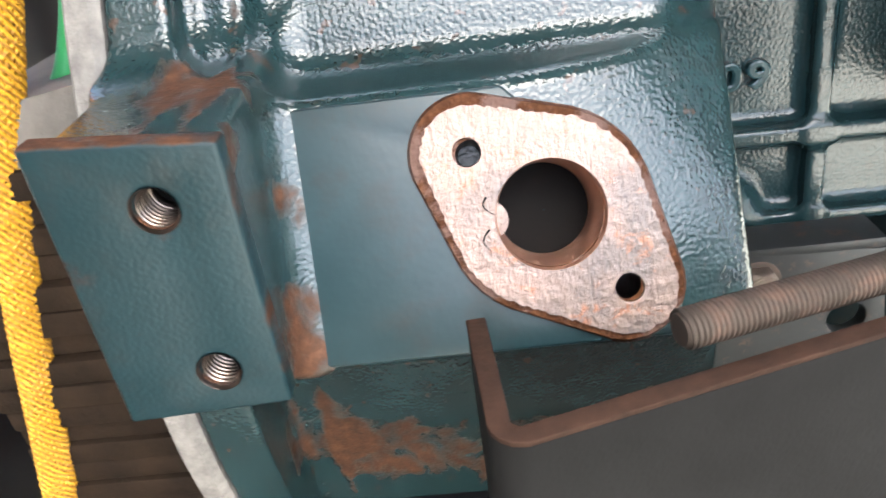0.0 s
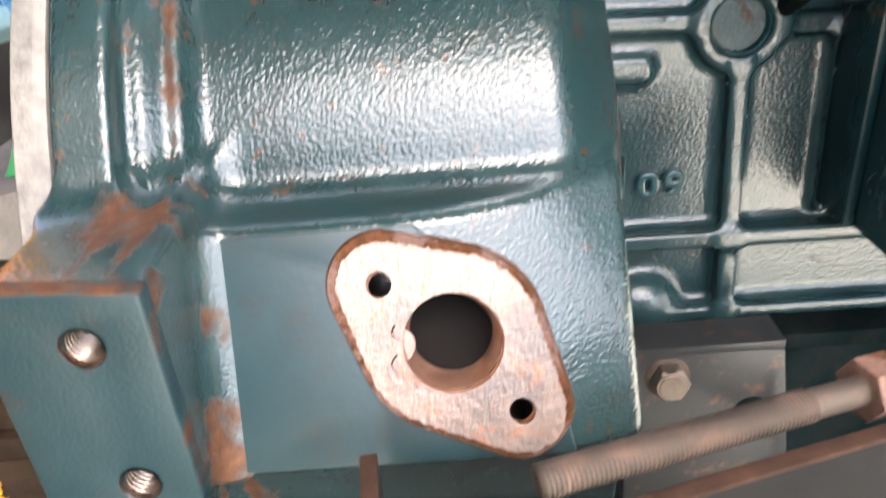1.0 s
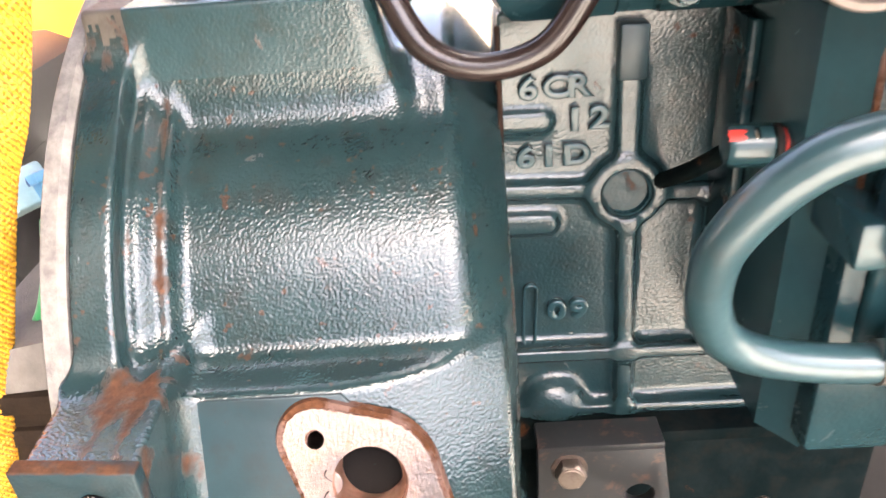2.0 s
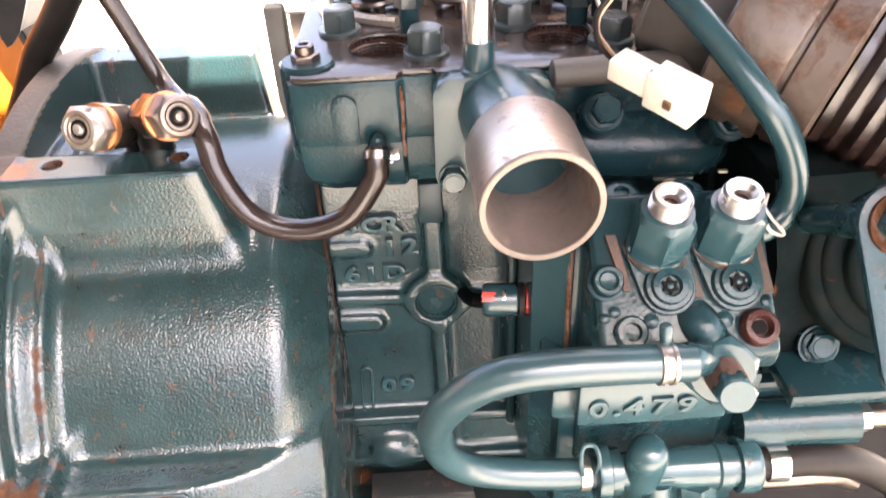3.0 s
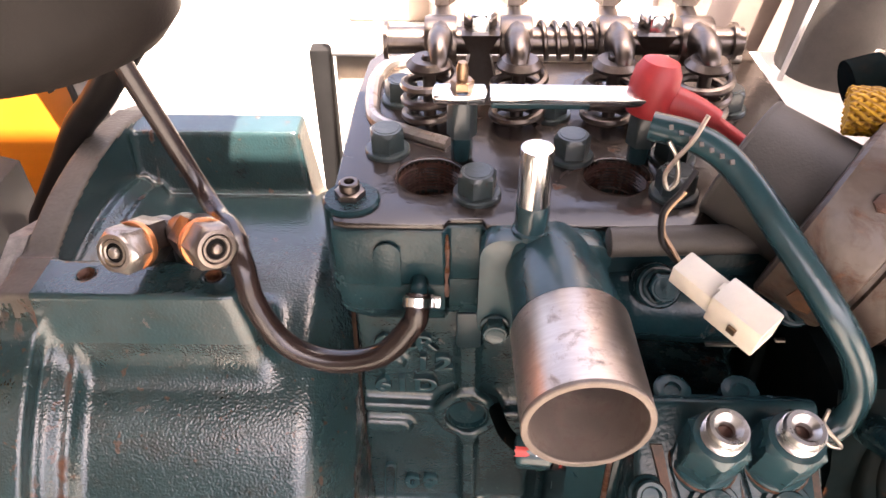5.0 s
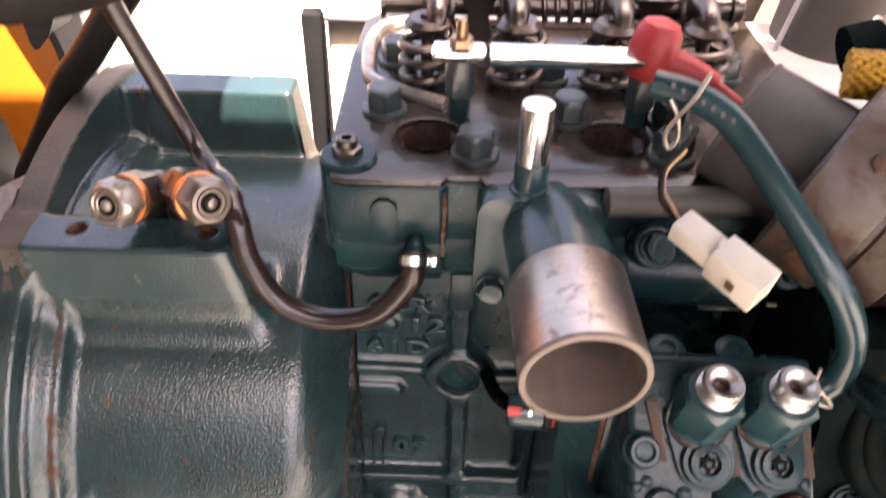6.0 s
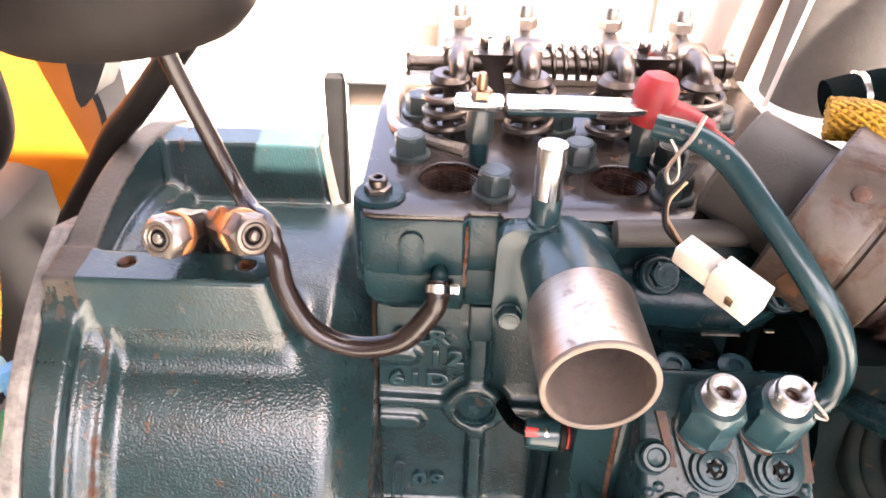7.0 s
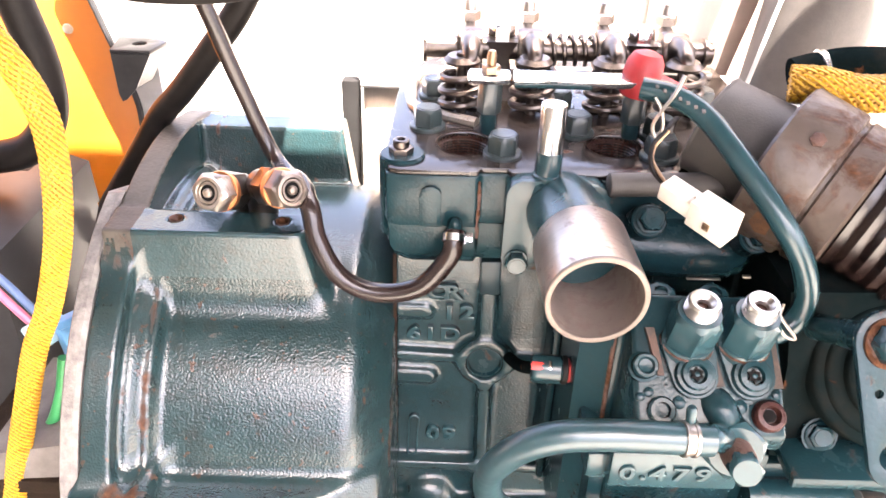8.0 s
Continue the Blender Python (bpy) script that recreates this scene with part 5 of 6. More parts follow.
single("metal_pipe", pipe([(0.2520, 0.1600, 0.5400), (0.2700, 0.1605, 0.5385), (0.2900, 0.1620, 0.5360), (0.305, 0.166, 0.525)], 0.0046, 16), OILED, "short oily metal pipe under the fuel hose", "pipe")
fit2 = thing("drain_fitting", (0.305, 0.172, 0.555), "teal pipe with a stained threaded fitting", "pipe fitting")
part("pipe", put(lathe([(0.0105, -0.05), (0.0112, 0.0), (0.0080, 0.002)], 24), along((0.2960, 0.1700, 0.5640), (1, 0, -0.02))), TEAL_OILY, fit2)
part("nut", put(hexes(0.0120, 0.006), along((0.2975, 0.1700, 0.5640), (1, 0, -0.02))), ZINC, fit2, "zinc hex nut")
part("tip", put(lathe([(0.0045, 0.0), (0.0050, 0.001), (0.0050, 0.012), (0.0003, 0.0125)], 18), along((0.3035, 0.1700, 0.5640), (1, 0, -0.02))), STAINED, fit2, "stained threaded tip")

# ---- gear case cover, governor lever and speed plate ----
gear = thing("gear_case", (0.30, 0.20, 0.50), "grimy teal gear case cover with bolts and a round boss", "gear case")
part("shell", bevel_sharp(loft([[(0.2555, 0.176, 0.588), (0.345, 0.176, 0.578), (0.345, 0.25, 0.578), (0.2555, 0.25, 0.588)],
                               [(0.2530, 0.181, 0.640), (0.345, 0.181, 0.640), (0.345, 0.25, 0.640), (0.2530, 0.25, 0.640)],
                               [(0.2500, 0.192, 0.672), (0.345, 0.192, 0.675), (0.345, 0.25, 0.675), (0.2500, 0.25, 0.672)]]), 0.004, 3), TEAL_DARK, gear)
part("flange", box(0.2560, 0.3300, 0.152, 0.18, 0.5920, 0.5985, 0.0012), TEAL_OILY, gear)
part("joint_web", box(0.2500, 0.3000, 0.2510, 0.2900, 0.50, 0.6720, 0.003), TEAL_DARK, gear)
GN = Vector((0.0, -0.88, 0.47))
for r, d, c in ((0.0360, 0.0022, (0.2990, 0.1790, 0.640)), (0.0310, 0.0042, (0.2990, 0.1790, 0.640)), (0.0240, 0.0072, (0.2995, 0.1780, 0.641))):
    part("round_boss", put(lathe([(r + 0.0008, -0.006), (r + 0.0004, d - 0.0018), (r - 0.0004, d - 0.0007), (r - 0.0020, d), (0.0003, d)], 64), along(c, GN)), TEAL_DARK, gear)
part("bolt_seat", put(lathe([(0.0085, -0.010), (0.0085, 0.0), (0.0003, 0.0001)], 26), along((0.2745, 0.1735, 0.6040), GN)), TEAL_OILY, gear)
bolt(gear, (0.2745, 0.1735, 0.6040), GN, 0.0105, TEAL_OILY, (0.0072, 0.001, TEAL_OILY), h=0.0035)
lever = thing("governor_lever", (0.29, 0.13, 0.62), "grimy teal steel governor lever plate with a slot", "lever")
LN = Vector((0.0, -0.86, 0.51))
lo = hull([(0.0, 0.0, 0.0125), (0.0035, -0.045, 0.0095), (0.0045, -0.03, 0.0095)], 30)
part("arm", put(plate([lo, circle(0.0030, -0.0430, 0.0050, 20), circle(-0.0030, -0.0190, 0.0017, 12)], 0.0030, 0.0008), along((0.2635, 0.1425, 0.6840), LN)), TEAL_OILY, lever)
part("pivot_washer", put(lathe([(0.0030, 0.0), (0.0098, 0.0), (0.0098, 0.0015), (0.0030, 0.0016)], 28, True, False), along(Vector((0.2635, 0.1425, 0.6840)) + LN * 0.003, LN)), RUST, lever, "rusty washer")
part("pivot_nut", put(hexes(0.0140, 0.0075), along(Vector((0.2635, 0.1425, 0.6840)) + LN * 0.0044, LN)), TEAL_PIPE, lever)
part("pivot_shaft", put(lathe([(0.0060, 0.0), (0.0060, 0.055)], 20), along((0.2635, 0.1426, 0.6839), -LN)), TEAL_OILY, lever)
# ---- fuel return tube, connector and wires ----
tube = thing("return_tube", (0.245, 0.195, 0.650), "curved teal metal tube with printed marks", "tube")
part("tube", pipe([(0.1840, 0.2480, 0.7440), (0.1985, 0.2420, 0.7425), (0.2110, 0.2330, 0.7365), (0.2250, 0.2130, 0.7220), (0.2390, 0.1960, 0.7050), (0.2500, 0.1910, 0.6890), (0.2560, 0.1900, 0.6720), (0.2540, 0.1885, 0.6600), (0.2460, 0.1860, 0.6540), (0.2380, 0.1850, 0.6545)], 0.0052, 20), TEAL_PIPE, tube)
for u in range(7):
    p = Vector((0.1890, 0.2412, 0.7472)).lerp(Vector((0.2080, 0.2300, 0.7405)), u / 6)
    part("printed_bar", put(box(-0.0007, 0.0007, -0.0008, 0.0008, -0.0004, 0.0004, 0.0), along(p, (0, -0.6, 0.8))), GUARD_GREY, tube, "faint printed mark")
single("twisted_wire", pipe([(0.1990, 0.2370, 0.7540), (0.1955, 0.2360, 0.7450), (0.1915, 0.2370, 0.7370), (0.1890, 0.2375, 0.7300), (0.1910, 0.2370, 0.7250), (0.1935, 0.2370, 0.7290), (0.1920, 0.2375, 0.7370), (0.1885, 0.2390, 0.7430)], 0.0009, 8, 6), ZINC, "twisted bare wire tied round the tube", "wire")
single("twisted_wire", pipe([(0.2435, 0.183, 0.6720), (0.2425, 0.181, 0.6650), (0.2450, 0.180, 0.6590), (0.2485, 0.180, 0.6560), (0.2515, 0.180, 0.6560), (0.2450, 0.1795, 0.6640), (0.2410, 0.181, 0.6690)], 0.0007, 8, 6), ZINC, "thin bare wire tied at the tube's foot", "wire")
conn = thing("wire_connector", (0.205, 0.195, 0.705), "translucent white nylon two-piece wire connector hanging on a wire", "connector")
CA, CB = Vector((0.1900, 0.2060, 0.7155)), Vector((0.2130, 0.1800, 0.7085))
cx = (CB - CA).normalized()
cz = (Vector((0, -0.35, 1)) - cx * cx.dot(Vector((0, -0.35, 1)))).normalized()
CM = Matrix((cx, cz.cross(cx), cz)).transposed().to_4x4()
CM.translation = CA
part("socket_half", put(box(0.0, 0.018, -0.0048, 0.0048, -0.0042, 0.0042, 0.0008), CM), NYLON, conn)
shell2 = plate([[(-0.0066, -0.0056), (0.0066, -0.0056), (0.0066, 0.0056), (-0.0066, 0.0056)], [(-0.0045, -0.0036), (-0.0045, 0.0036), (0.0045, 0.0036), (0.0045, -0.0036)]], 0.0185, 0.0006)
part("plug_half", put(shell2, CM @ pose(0.0345, 0, 0, 0, -90, 0)), NYLON, conn)
part("plug_core", put(box(0.0160, 0.0300, -0.0046, 0.0046, -0.0037, 0.0037, 0.0), CM), NYLON, conn)
part("latch", put(box(0.015, 0.026, -0.0018, 0.0018, 0.0050, 0.0064, 0.0004), CM), NYLON, conn)
part("slot", put(box(0.0245, 0.0275, -0.0069, -0.0060, -0.0018, 0.0014, 0.0002), CM), BRASS, conn, "brass contact in a slot")
part("wire", pipe([CA + cx * 0.002, CA - cx * 0.006 + Vector((0, 0, 0.002)), (0.1840, 0.2130, 0.7230), (0.1850, 0.2180, 0.7290), (0.1905, 0.2210, 0.7350), (0.1960, 0.2280, 0.7380)], 0.0010, 8), RUBBER, conn, "thin dark wire with a yellowed end")
part("wire", pipe([CA + cx * 0.002, CA - cx * 0.005 + Vector((0.001, 0, 0.003)), (0.1850, 0.2140, 0.7235), (0.1860, 0.2180, 0.7285), (0.1915, 0.2205, 0.7350)], 0.0008, 8), BRASS, conn, "thin yellowed wire")

# ---- hydraulic plugs, loop hose and cables on the housing ----
for (x, y, z), (dx, dy, dz), s, steel, look_word in (((-0.0230, 0.2500, 0.6825), (0.25, 0.83, -0.35), 0.0, ZINC, "bright"), ((0.0195, 0.2490, 0.6860), (-0.62, 0.68, -0.27), 20.0, STAINED, "oil-stained")):
    pl = thing("hose_coupling", (x, y + 0.01, z - 0.012), look_word + " steel hose coupling with orange copper washer", "coupling", "couplings on the pad")
    m = along((x, y, z), (dx, dy, dz)) @ pose(0, 0, 0, 0, 0, s)
    part("hex_nut", put(hexes(0.0182, 0.0100), m @ pose(0, 0, 0.0100, 180, 0, 0)), steel, pl)
    part("ring", put(lathe([(0.0060, -0.0006), (0.0065, -0.0013), (0.0080, -0.0011), (0.0086, 0.0), (0.0060, 0.0010)], 32, True, False), m), steel, pl, "stained turned ring")
    part("ring", put(lathe([(0.0042, -0.0004), (0.0046, -0.0009), (0.0056, -0.0009), (0.0059, 0.0006), (0.0042, 0.0010)], 28, True, False), m), steel, pl)
    part("recess", put(lathe([(0.0084, -0.0001), (0.0003, -0.0002)], 28), m), VOID, pl)
    part("pin", put(lathe([(0.0004, -0.0024), (0.0018, -0.0020), (0.0024, -0.0012), (0.0026, 0.0005)], 16), m), steel, pl, "rounded centre pin")
    part("washer", put(lathe([(0.0060, 0.0), (0.0104, 0.0002), (0.0107, 0.0012), (0.0104, 0.0036), (0.0060, 0.0038)], 36), m @ pose(0, 0, 0.0101)), COPPER, pl, "orange copper washer")
    part("rear_hex", put(hexes(0.0190, 0.012), m @ pose(0, 0, 0.0141)), OILED, pl)
    way = Vector((dx, dy, dz)).normalized()
    tail = Vector((x, y, z)) + way * 0.022
    part("elbow", pipe([tail, tail + way * 0.010, tail + way * 0.014 + Vector((0, 0.003, -0.010)), tail + way * 0.014 + Vector((0, 0.006, -0.040))], 0.0080, 20), OILED, pl, "oily steel elbow")
    part("rear_tube", put(lathe([(0.0086, 0.026), (0.0090, 0.028), (0.0084, 0.034)], 26), m), OILED, pl)
loop = thing("loop_hose", (0.06, 0.25, 0.628), "shiny black rubber hose hanging in a loop from a clamped stub", "hose")
part("tube", pipe([(-0.0520, 0.302, 1.0), (-0.0450, 0.300, 0.88), (-0.0340, 0.299, 0.790), (-0.0225, 0.299, 0.7469), (-0.0113, 0.299, 0.7122), (-0.0010, 0.2960, 0.6860), (0.0100, 0.2830, 0.6780), (0.0190, 0.2690, 0.6800), (0.0268, 0.2540, 0.6740), (0.0310, 0.2470, 0.6580), (0.0425, 0.2420, 0.6395), (0.0625, 0.2385, 0.6325), (0.0845, 0.2370, 0.6385), (0.0985, 0.2375, 0.6560), (0.1006, 0.2385, 0.6640), (0.1010, 0.2425, 0.6690)], lambda u: 0.0043 if u < 0.35 else 0.0052 if u > 0.5 else 0.0043 + 0.0017 * (u - 0.35) / 0.15, 18), RUBBER_SHINY, loop)
part("stub", pipe([(0.1008, 0.2400, 0.6665), (0.1011, 0.2440, 0.6700), (0.1012, 0.2520, 0.6705)], 0.0040, 14), TEAL_OILY, loop, "dark stub on the head")
part("clamp", put(lathe([(0.0055, 0.0), (0.0064, 0.0004), (0.0064, 0.0040), (0.0055, 0.0044)], 26), along((0.1007, 0.2390, 0.6645), (0.05, 0.62, 0.78))), CHROME, loop, "bright spring clamp")
part("clamp_ear", put(box(-0.0095, -0.0060, -0.0012, 0.0012, 0.0, 0.0050, 0.0004), along((0.1007, 0.2390, 0.6650), (0.05, 0.62, 0.78))), CHROME, loop)
part("clamp_ear", put(box(-0.0060, -0.0025, -0.0092, -0.0066, 0.0, 0.0050, 0.0004), along((0.1007, 0.2390, 0.6650), (0.05, 0.62, 0.78))), CHROME, loop)
single("battery_cable", pipe([(0.018, 0.350, 1.0), (0.008, 0.354, 0.85), (-0.0060, 0.350, 0.785), (-0.0220, 0.346, 0.7520), (-0.0415, 0.345, 0.7265), (-0.0678, 0.355, 0.6960), (-0.0860, 0.363, 0.6770), (-0.1040, 0.371, 0.6520), (-0.1335, 0.384, 0.6120), (-0.1480, 0.391, 0.5900), (-0.1620, 0.392, 0.54), (-0.1640, 0.392, 0.44)], 0.0078, 18), RUBBER, "thick black battery cable hanging beside the housing", "cable")

# ---- left: panel, box, bracket, wiring ----
side = thing("side_panel", (-0.45, 0.508, 0.0), "yellow-orange painted machine panel with a folded edge", "panel")
part("sheet", box(-0.75, -0.152, 0.505, 0.511, 0.0, 0.80, 0.002), YELLOW, side)
part("folded_edge", box(-0.75, -0.152, 0.5115, 0.540, 0.786, 0.80, 0.002), YELLOW, side)
for x, z in ((-0.205, 0.690), (-0.205, 0.52), (-0.36, 0.69)):
    part("rivet", put(lathe([(0.0042, 0.0), (0.0038, 0.0012), (0.0003, 0.0018)], 18), along((x, 0.505, z), (0, -1, 0))), SAND, side, "small dull rivet")
frame_post = thing("frame_post", (-0.155, 0.50, 0.0), "grey steel frame post with a black angled bracket", "post")
part("post", bevel_sharp(loft([[(-0.147, 0.478, 0.55), (-0.128, 0.478, 0.55), (-0.128, 0.500, 0.55), (-0.147, 0.500, 0.55)], [(-0.1478, 0.478, 0.640), (-0.1281, 0.478, 0.640), (-0.1281, 0.500, 0.640), (-0.1478, 0.500, 0.640)],
                               [(-0.1674, 0.478, 0.720), (-0.1285, 0.478, 0.720), (-0.1285, 0.500, 0.720), (-0.1674, 0.500, 0.720)], [(-0.188, 0.478, 0.80), (-0.130, 0.478, 0.80), (-0.130, 0.500, 0.80), (-0.188, 0.500, 0.80)]]), 0.001), PALE, frame_post)
part("post_edge", pipe([(-0.1482, 0.477, 0.58), (-0.1488, 0.477, 0.620), (-0.1505, 0.477, 0.650), (-0.1690, 0.477, 0.720), (-0.190, 0.477, 0.80)], 0.0024, 8), BLACK, frame_post, "black edge seal of the post")
part("bracket_top", put(plate([[(-0.1477, 0.444), (-0.1190, 0.444), (-0.1140, 0.468), (-0.1260, 0.4775), (-0.1530, 0.4775)], circle(-0.1320, 0.4610, 0.0052, 20)], 0.0028, 0.0005), pose(0, 0, 0.6905)), BLACK, frame_post, "black bracket with a round hole")
part("bracket_side", bevel_sharp(loft([[(-0.1475, 0.444, 0.6904), (-0.1190, 0.444, 0.6904), (-0.1190, 0.447, 0.6904), (-0.1475, 0.447, 0.6904)], [(-0.1472, 0.444, 0.6600), (-0.1340, 0.444, 0.6640), (-0.1340, 0.447, 0.6640), (-0.1472, 0.447, 0.6600)], [(-0.1455, 0.444, 0.6545), (-0.1420, 0.444, 0.6560), (-0.1420, 0.447, 0.6560), (-0.1455, 0.447, 0.6545)]]), 0.0005), BLACK, frame_post)
part("bracket_side", bevel_sharp(loft([[(-0.1190, 0.4472, 0.6904), (-0.1142, 0.4680, 0.6904), (-0.1165, 0.4690, 0.6904), (-0.1213, 0.4480, 0.6904)], [(-0.1345, 0.4472, 0.664), (-0.1300, 0.4680, 0.664), (-0.1323, 0.4690, 0.664), (-0.1368, 0.4480, 0.664)]]), 0.0005), BLACK, frame_post)
bat = thing("battery_box", (-0.25, 0.40, 0.40), "black plastic battery box with a lid", "battery box")
part("case", bevel_sharp(loft([[(-0.42, 0.30, 0.36), (-0.178, 0.30, 0.36), (-0.178, 0.440, 0.36), (-0.42, 0.440, 0.36)], [(-0.42, 0.30, 0.570), (-0.1812, 0.30, 0.570), (-0.1812, 0.440, 0.570), (-0.42, 0.440, 0.570)]]), 0.004), BLACK, bat)
part("lid", bevel_sharp(loft([[(-0.42, 0.298, 0.571), (-0.1800, 0.298, 0.571), (-0.1800, 0.442, 0.571), (-0.42, 0.442, 0.571)], [(-0.42, 0.298, 0.607), (-0.1798, 0.298, 0.607), (-0.1798, 0.440, 0.607), (-0.42, 0.440, 0.607)], [(-0.42, 0.305, 0.617), (-0.196, 0.305, 0.617), (-0.196, 0.434, 0.617), (-0.42, 0.434, 0.617)]]), 0.002), BLACK, bat)
part("label_bar", box(-0.230, -0.204, 0.40, 0.425, 0.6165, 0.6176, 0.0002), DARK_DUSTY, bat)
single("tray_rail", put(box(-0.012, 0.20, -0.004, 0.004, -0.006, 0.006, 0.0008), along((-0.172, 0.432, 0.556), (-0.57, -0.45, -0.63)) @ pose(0, 0, 0, 0, -90, 0)), PALE, "grey flat steel rail beside the battery box", "rail")
sleeve = spline([(-0.125, 0.215, 0.86), (-0.105, 0.213, 0.800), (-0.0840, 0.212, 0.765), (-0.0745, 0.212, 0.740), (-0.0750, 0.212, 0.712), (-0.0830, 0.212, 0.675), (-0.0960, 0.211, 0.638), (-0.1090, 0.210, 0.612), (-0.1240, 0.207, 0.570), (-0.1370, 0.203, 0.530), (-0.1480, 0.2, 0.49), (-0.163, 0.2, 0.43), (-0.176, 0.2, 0.37), (-0.19, 0.2, 0.28)], 10)


def braided(path, radius, flat, label, base, count=13):
    """A woven sleeve: a core tube and two crossing sets of helical strands round it."""
    ob = thing("yellow_sleeve", base, label, "cable sleeve")
    part("core", sweep(path, radius * 0.93, 18, True, flat), BRAID, ob)
    way = (path[1] - path[0]).normalized()
    side = way.orthogonal().normalized()
    spots, run = [], 0.0
    for i, p in enumerate(path):
        d = (path[min(i + 1, len(path) - 1)] - path[max(i - 1, 0)]).normalized()
        side = (side - d * side.dot(d)).normalized()
        run += (p - path[i - 1]).length if i else 0.0
        spots.append((p, side.copy(), d.cross(side), run))
    for turn in (1, -1):
        strands = []
        for k in range(count):
            line = []
            for p, s, u, r in spots:
                a = 2 * math.pi * k / count + turn * r / (radius * 1.25)
                lift = radius * (1.0 + 0.035 * turn * math.cos(count * a))
                line.append(p + lift * (math.cos(a) * s + flat * math.sin(a) * u))
            strands.append(sweep(line, radius * 0.135, 5))
        part("weave", join(*strands), BRAID, ob, "yellow woven strands")
    return ob


def resample(path, step):
    out = [path[0]]
    for a, b in zip(path, path[1:]):
        n = max(1, round((b - a).length / step))
        out += [a.lerp(b, (i + 1) / n) for i in range(n)]
    return out


braided(resample(sleeve, 0.0014), 0.0056, 0.8, "yellow braided cable sleeve hanging down", (-0.10, 0.21, 0.64))
cor = thing("corrugated_hose", (-0.20, 0.33, 0.62), "black corrugated plastic hose beside the panel", "hose")
cp = spline([(-0.205, 0.335, 0.605), (-0.200, 0.330, 0.66), (-0.187, 0.325, 0.70), (-0.19, 0.32, 0.76), (-0.21, 0.32, 0.85)], 40)
part("tube", sweep(cp, lambda u: 0.0105 + 0.0012 * math.sin(u * 260), 16), BLACK, cor)
bend = thing("black_hose", (-0.17, 0.37, 0.66), "black rubber hose bent beside the panel", "hose")
part("tube", pipe([(-0.170, 0.37, 0.84), (-0.166, 0.37, 0.76), (-0.158, 0.37, 0.71), (-0.160, 0.37, 0.675), (-0.175, 0.37, 0.652), (-0.20, 0.37, 0.642), (-0.24, 0.37, 0.64)], 0.011, 18), RUBBER, bend)
part("hose_end", put(lathe([(0.011, 0.0), (0.0128, 0.001), (0.0128, 0.012), (0.011, 0.013)], 26), along((-0.228, 0.37, 0.6405), (1, 0, 0.03))), RUBBER, bend, "thick rubber hose end")
single("green_wire", pipe([(-0.112, 0.235, 0.585), (-0.118, 0.23, 0.56), (-0.128, 0.225, 0.54), (-0.15, 0.22, 0.525)], 0.0035, 12), GREEN, "green sheathed wire behind the end plate", "wire")
single("pink_wire", pipe([(-0.165, 0.26, 0.628), (-0.150, 0.255, 0.612), (-0.135, 0.25, 0.598), (-0.124, 0.247, 0.590)], 0.0024, 10), PINK, "thin pink sheathed wire over the battery box", "wire")
single("blue_wire", pipe([(-0.168, 0.262, 0.636), (-0.150, 0.259, 0.620), (-0.132, 0.253, 0.602), (-0.122, 0.249, 0.594)], 0.0024, 10), NAVY, "thin dark blue wire over the battery box", "wire")
bc2 = thing("blue_connector", (-0.105, 0.25, 0.58), "blue plastic wire connector", "connector")
BM = along((-0.1105, 0.250, 0.5850), (0.30, -0.25, -1.0))
part("shell", put(box(-0.0085, 0.0085, -0.006, 0.006, -0.014, 0.014, 0.0012), BM), BLUE, bc2)
part("rib", put(box(-0.006, 0.006, -0.0074, -0.0058, -0.004, 0.012, 0.0006), BM), BLUE, bc2)
part("collar", put(box(-0.0095, 0.0095, -0.007, 0.007, -0.016, -0.0115, 0.0008), BM), BLUE, bc2)
single("pale_connector", put(box(-0.010, 0.010, -0.006, 0.006, -0.008, 0.008, 0.0015), along((-0.1270, 0.250, 0.5920), (0.6, -0.3, -1.0))), PALE_BLUE, "pale blue-grey wire connector", "connector")

# dark round cap hanging over the housing
cap = thing("overhead_cap", (-0.005, 0.195, 0.80), "dusty dark plastic cap hanging above the engine", "cap")
part("bowl", put(lathe([(0.0003, 0.0), (0.027, 0.0008), (0.0355, 0.0030), (0.0397, 0.008), (0.0405, 0.016), (0.0405, 0.060), (0.0003, 0.06)], 56), pose(0.0065, 0.1955, 0.7945)), DARK_DUSTY, cap)
part("stem", put(lathe([(0.012, 0.0), (0.012, 0.105)], 24), pose(0.0065, 0.1955, 0.854)), DARK_DUSTY, cap)
part("arm", box(-0.008, 0.020, 0.18, 0.255, 0.958, 0.9718, 0.002), DARK_DUSTY, cap)

# ---- behind and right of the engine ----
# Black stands for shade on this brown post, which the sun hits here.
single("rear_post", box(0.002, 0.018, 0.545, 0.56, 0.0, 0.640, 0.002), BLACK_PLATE, "brown post behind the engine, blackened to look shaded", "post")
rb2 = thing("rear_box", (0.05, 0.58, 0.0), "pale brown steel box behind the engine", "box")
part("case", box(0.0185, 0.085, 0.56, 0.62, 0.0, 0.630, 0.004), SAND, rb2)
part("lid", box(0.0100, 0.090, 0.553, 0.63, 0.6305, 0.640, 0.003), PALE, rb2)
part("upper_bar", box(0.026, 0.095, 0.60, 0.64, 0.6402, 0.668, 0.003), SAND, rb2)
single("rear_tank", box(0.092, 0.190, 0.57, 0.70, 0.0, 0.80, 0.006), BROWN, "brown tank behind the rocker gear", "tank")
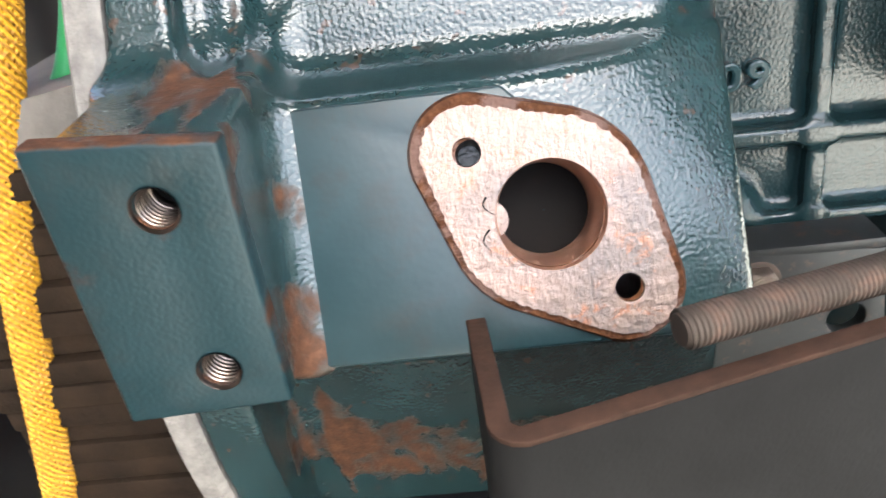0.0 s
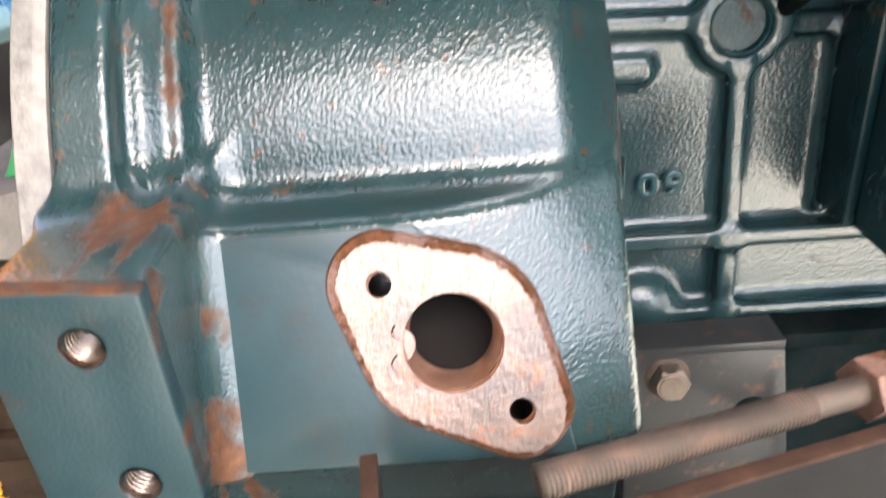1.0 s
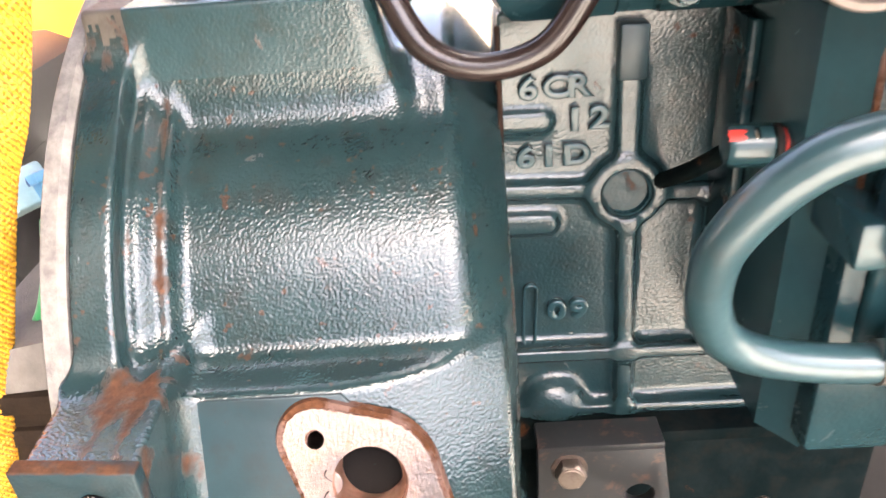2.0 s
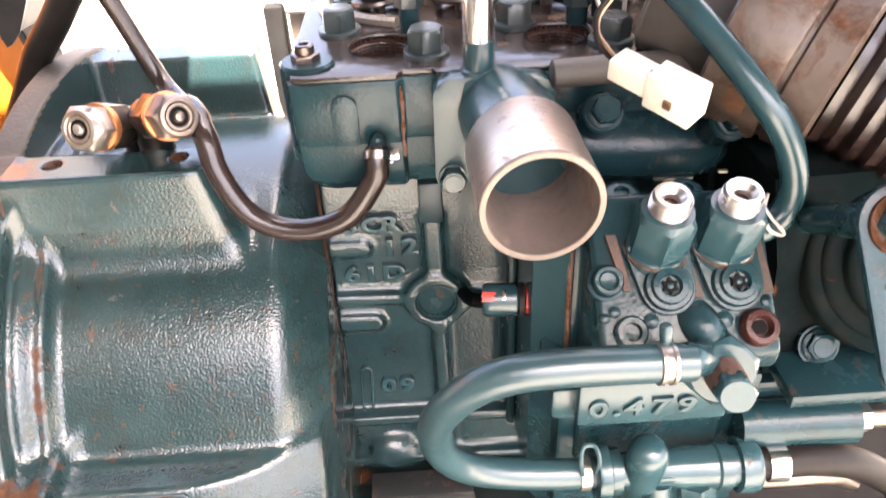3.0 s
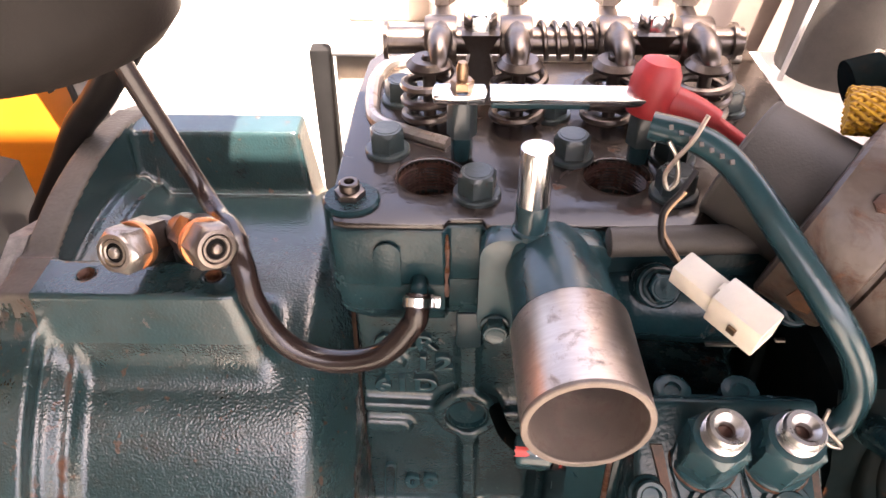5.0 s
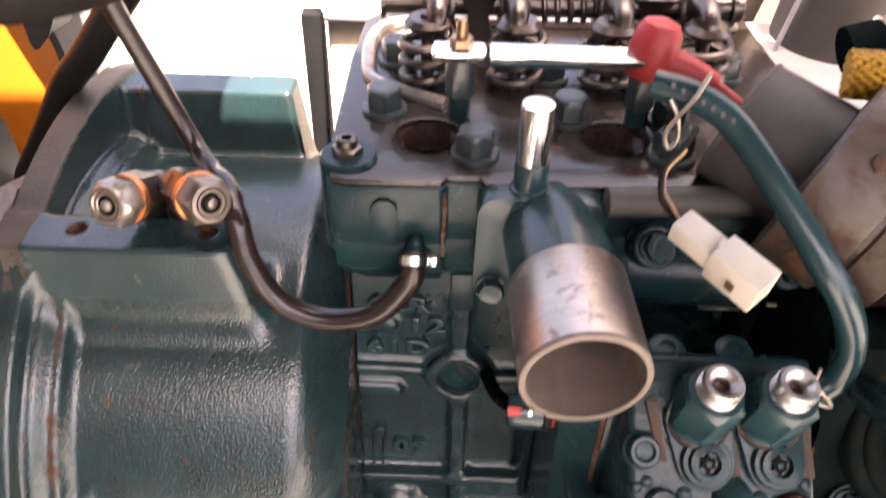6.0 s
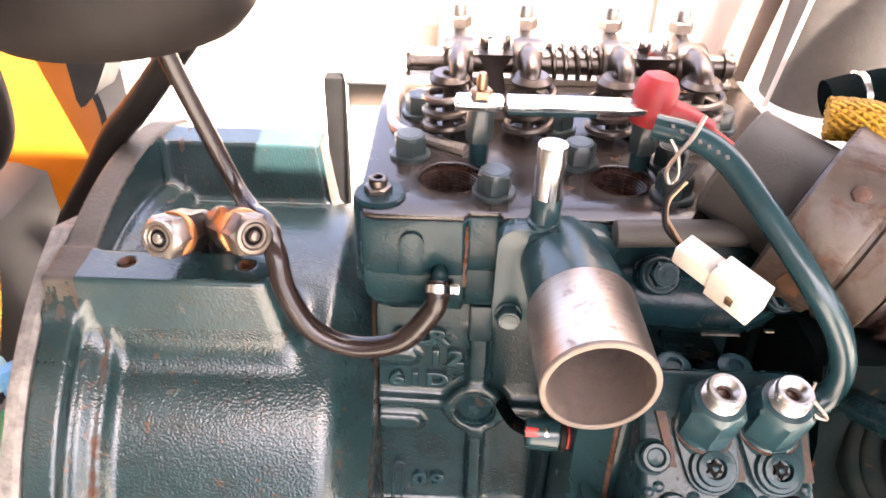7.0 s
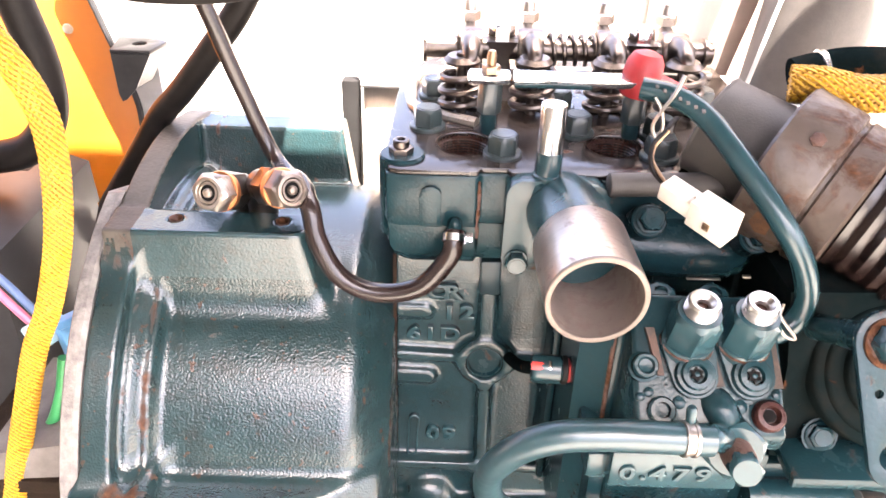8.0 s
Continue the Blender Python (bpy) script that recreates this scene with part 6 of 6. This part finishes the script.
single("rear_wire", pipe([(0.063, 0.47, 0.62), (0.064, 0.47, 0.70), (0.066, 0.475, 0.80), (0.068, 0.48, 0.95)], 0.002, 8), PALE, "pale upright wire behind the head", "wire")
wallr = thing("machine_frame", (0.40, 0.55, 0.0), "dark brown machine frame behind the engine", "frame")
part("panel", box(0.27, 0.90, 0.60, 0.62, 0.0, 1.1, 0.004), BROWN, wallr)
part("column", put(box(-0.012, 0.012, -0.02, 0.02, -0.3, 0.30, 0.002), Matrix.Translation((0.292, 0.46, 0.74)) @ pose(0, 0, 0, 0, 12, 0)), BROWN, wallr)
dark = thing("filter_canister", (0.33, 0.40, 0.66), "dusty dark grey canister with a pale seam behind the engine", "canister")
part("can", put(lathe([(0.030, 0.0), (0.034, 0.003), (0.034, 0.25), (0.03, 0.255)], 40), along((0.322, 0.405, 0.655), (0.12, 0.1, 1))), DUST_HAZE_GREY, dark)
part("seam", pipe([(0.288, 0.392, 0.690), (0.303, 0.400, 0.76), (0.322, 0.405, 0.86)], 0.0015, 8), PALE, dark)
muff = thing("exhaust_housing", (0.29, 0.23, 0.68), "rusty brown housing with a rubber bellows", "housing")
mc = Vector((0.2500, 0.2463, 0.7116))
MA = Vector((0.759, -0.593, -0.269)).normalized()
part("shell", put(lathe([(0.028, -0.0004), (0.0368, 0.0), (0.0382, 0.0014), (0.0379, 0.0034), (0.0374, 0.0240), (0.0366, 0.0256), (0.0345, 0.0264), (0.0342, 0.0280), (0.0356, 0.0290), (0.0354, 0.0420), (0.031, 0.0435), (0.0003, 0.044)], 64), along(mc, MA)), DUSTY_RUST, muff)
RV = Vector((-0.494, -0.81, -0.317))
RV = (RV - MA * MA.dot(RV)).normalized()
part("rust_scale", bevel_sharp(loft([[mc + MA * a + (RV + MA.cross(RV) * s).normalized() * r for a, s in ((0.0115, -0.10), (0.0195, -0.20), (0.0198, 0.16), (0.0150, 0.22), (0.0105, 0.10))] for r in (0.0362, 0.0383)]), 0.0006), ORANGE_RUST, muff, "orange rust scale on the housing")
part("bellows", put(lathe([(0.020, 0.040)] + [(0.0300 - 0.0024 * (k % 2), 0.0445 + 0.0036 * k) for k in range(14)] + [(0.018, 0.095)], 44), along(mc, MA)), RUBBER_SHINY, muff, "black rubber bellows")
# Lighter grey-brown puts the haze over this tube into its colour.
part("rear_tube", put(lathe([(0.0225, 0.0), (0.0243, 0.0002), (0.0250, 0.0008), (0.0250, 0.0016), (0.0246, 0.0022), (0.0262, 0.033), (0.0225, 0.034)], 52), along(mc - MA * 0.0336, MA)), DUST_HAZE_GREY, muff, "grey-brown tube lightened for haze")
part("bolt", put(hexes(0.0060, 0.0022), along(mc + MA * 0.015 + (RV * 0.40 + MA.cross(RV) * -0.916) * 0.0368, RV * 0.40 + MA.cross(RV) * -0.916)), RUST, muff)
braided(resample(spline([(0.2560, 0.2600, 0.7440), (0.2680, 0.2560, 0.7450), (0.2850, 0.2520, 0.7430), (0.31, 0.25, 0.745), (0.36, 0.25, 0.75)], 10), 0.0016), 0.0078, 1.0, "yellow braided sleeve over the rusty housing", (0.30, 0.25, 0.74), 15)
ring = thing("hose_ring", (0.275, 0.31, 0.70), "grey-green rubber hose stub with a bright ring", "hose")
part("tube", pipe([(0.2760, 0.302, 0.733), (0.29, 0.302, 0.737), (0.31, 0.302, 0.740), (0.36, 0.30, 0.74)], 0.0105, 20), TEAL_DARK, ring)
part("ring", put(lathe([(0.0105, 0.0), (0.0116, 0.0004), (0.0116, 0.003), (0.0105, 0.0034)], 30, True, False), along((0.2880, 0.302, 0.7365), (1, 0.0, 0.2))), CHROME, ring, "bright band")
single("head_end_plate", box(0.2785, 0.34, 0.30, 0.43, 0.655, 0.692, 0.002), PALE, "pale grey steel plate at the end of the head", "plate")
# Added tray, run out forward to keep ground light off the skirt.
single("chassis_tray", box(-0.45, 0.60, -0.12, 0.62, 0.24, 0.27, 0.003), BLACK_PLATE, "added dark tray under the engine that blocks ground light", "tray")
single("engine_stand", box(-0.05, 0.05, 0.35, 0.45, 0.0, 0.2405, 0.003), GRAPHITE, "dark steel stand under the engine tray", "stand")
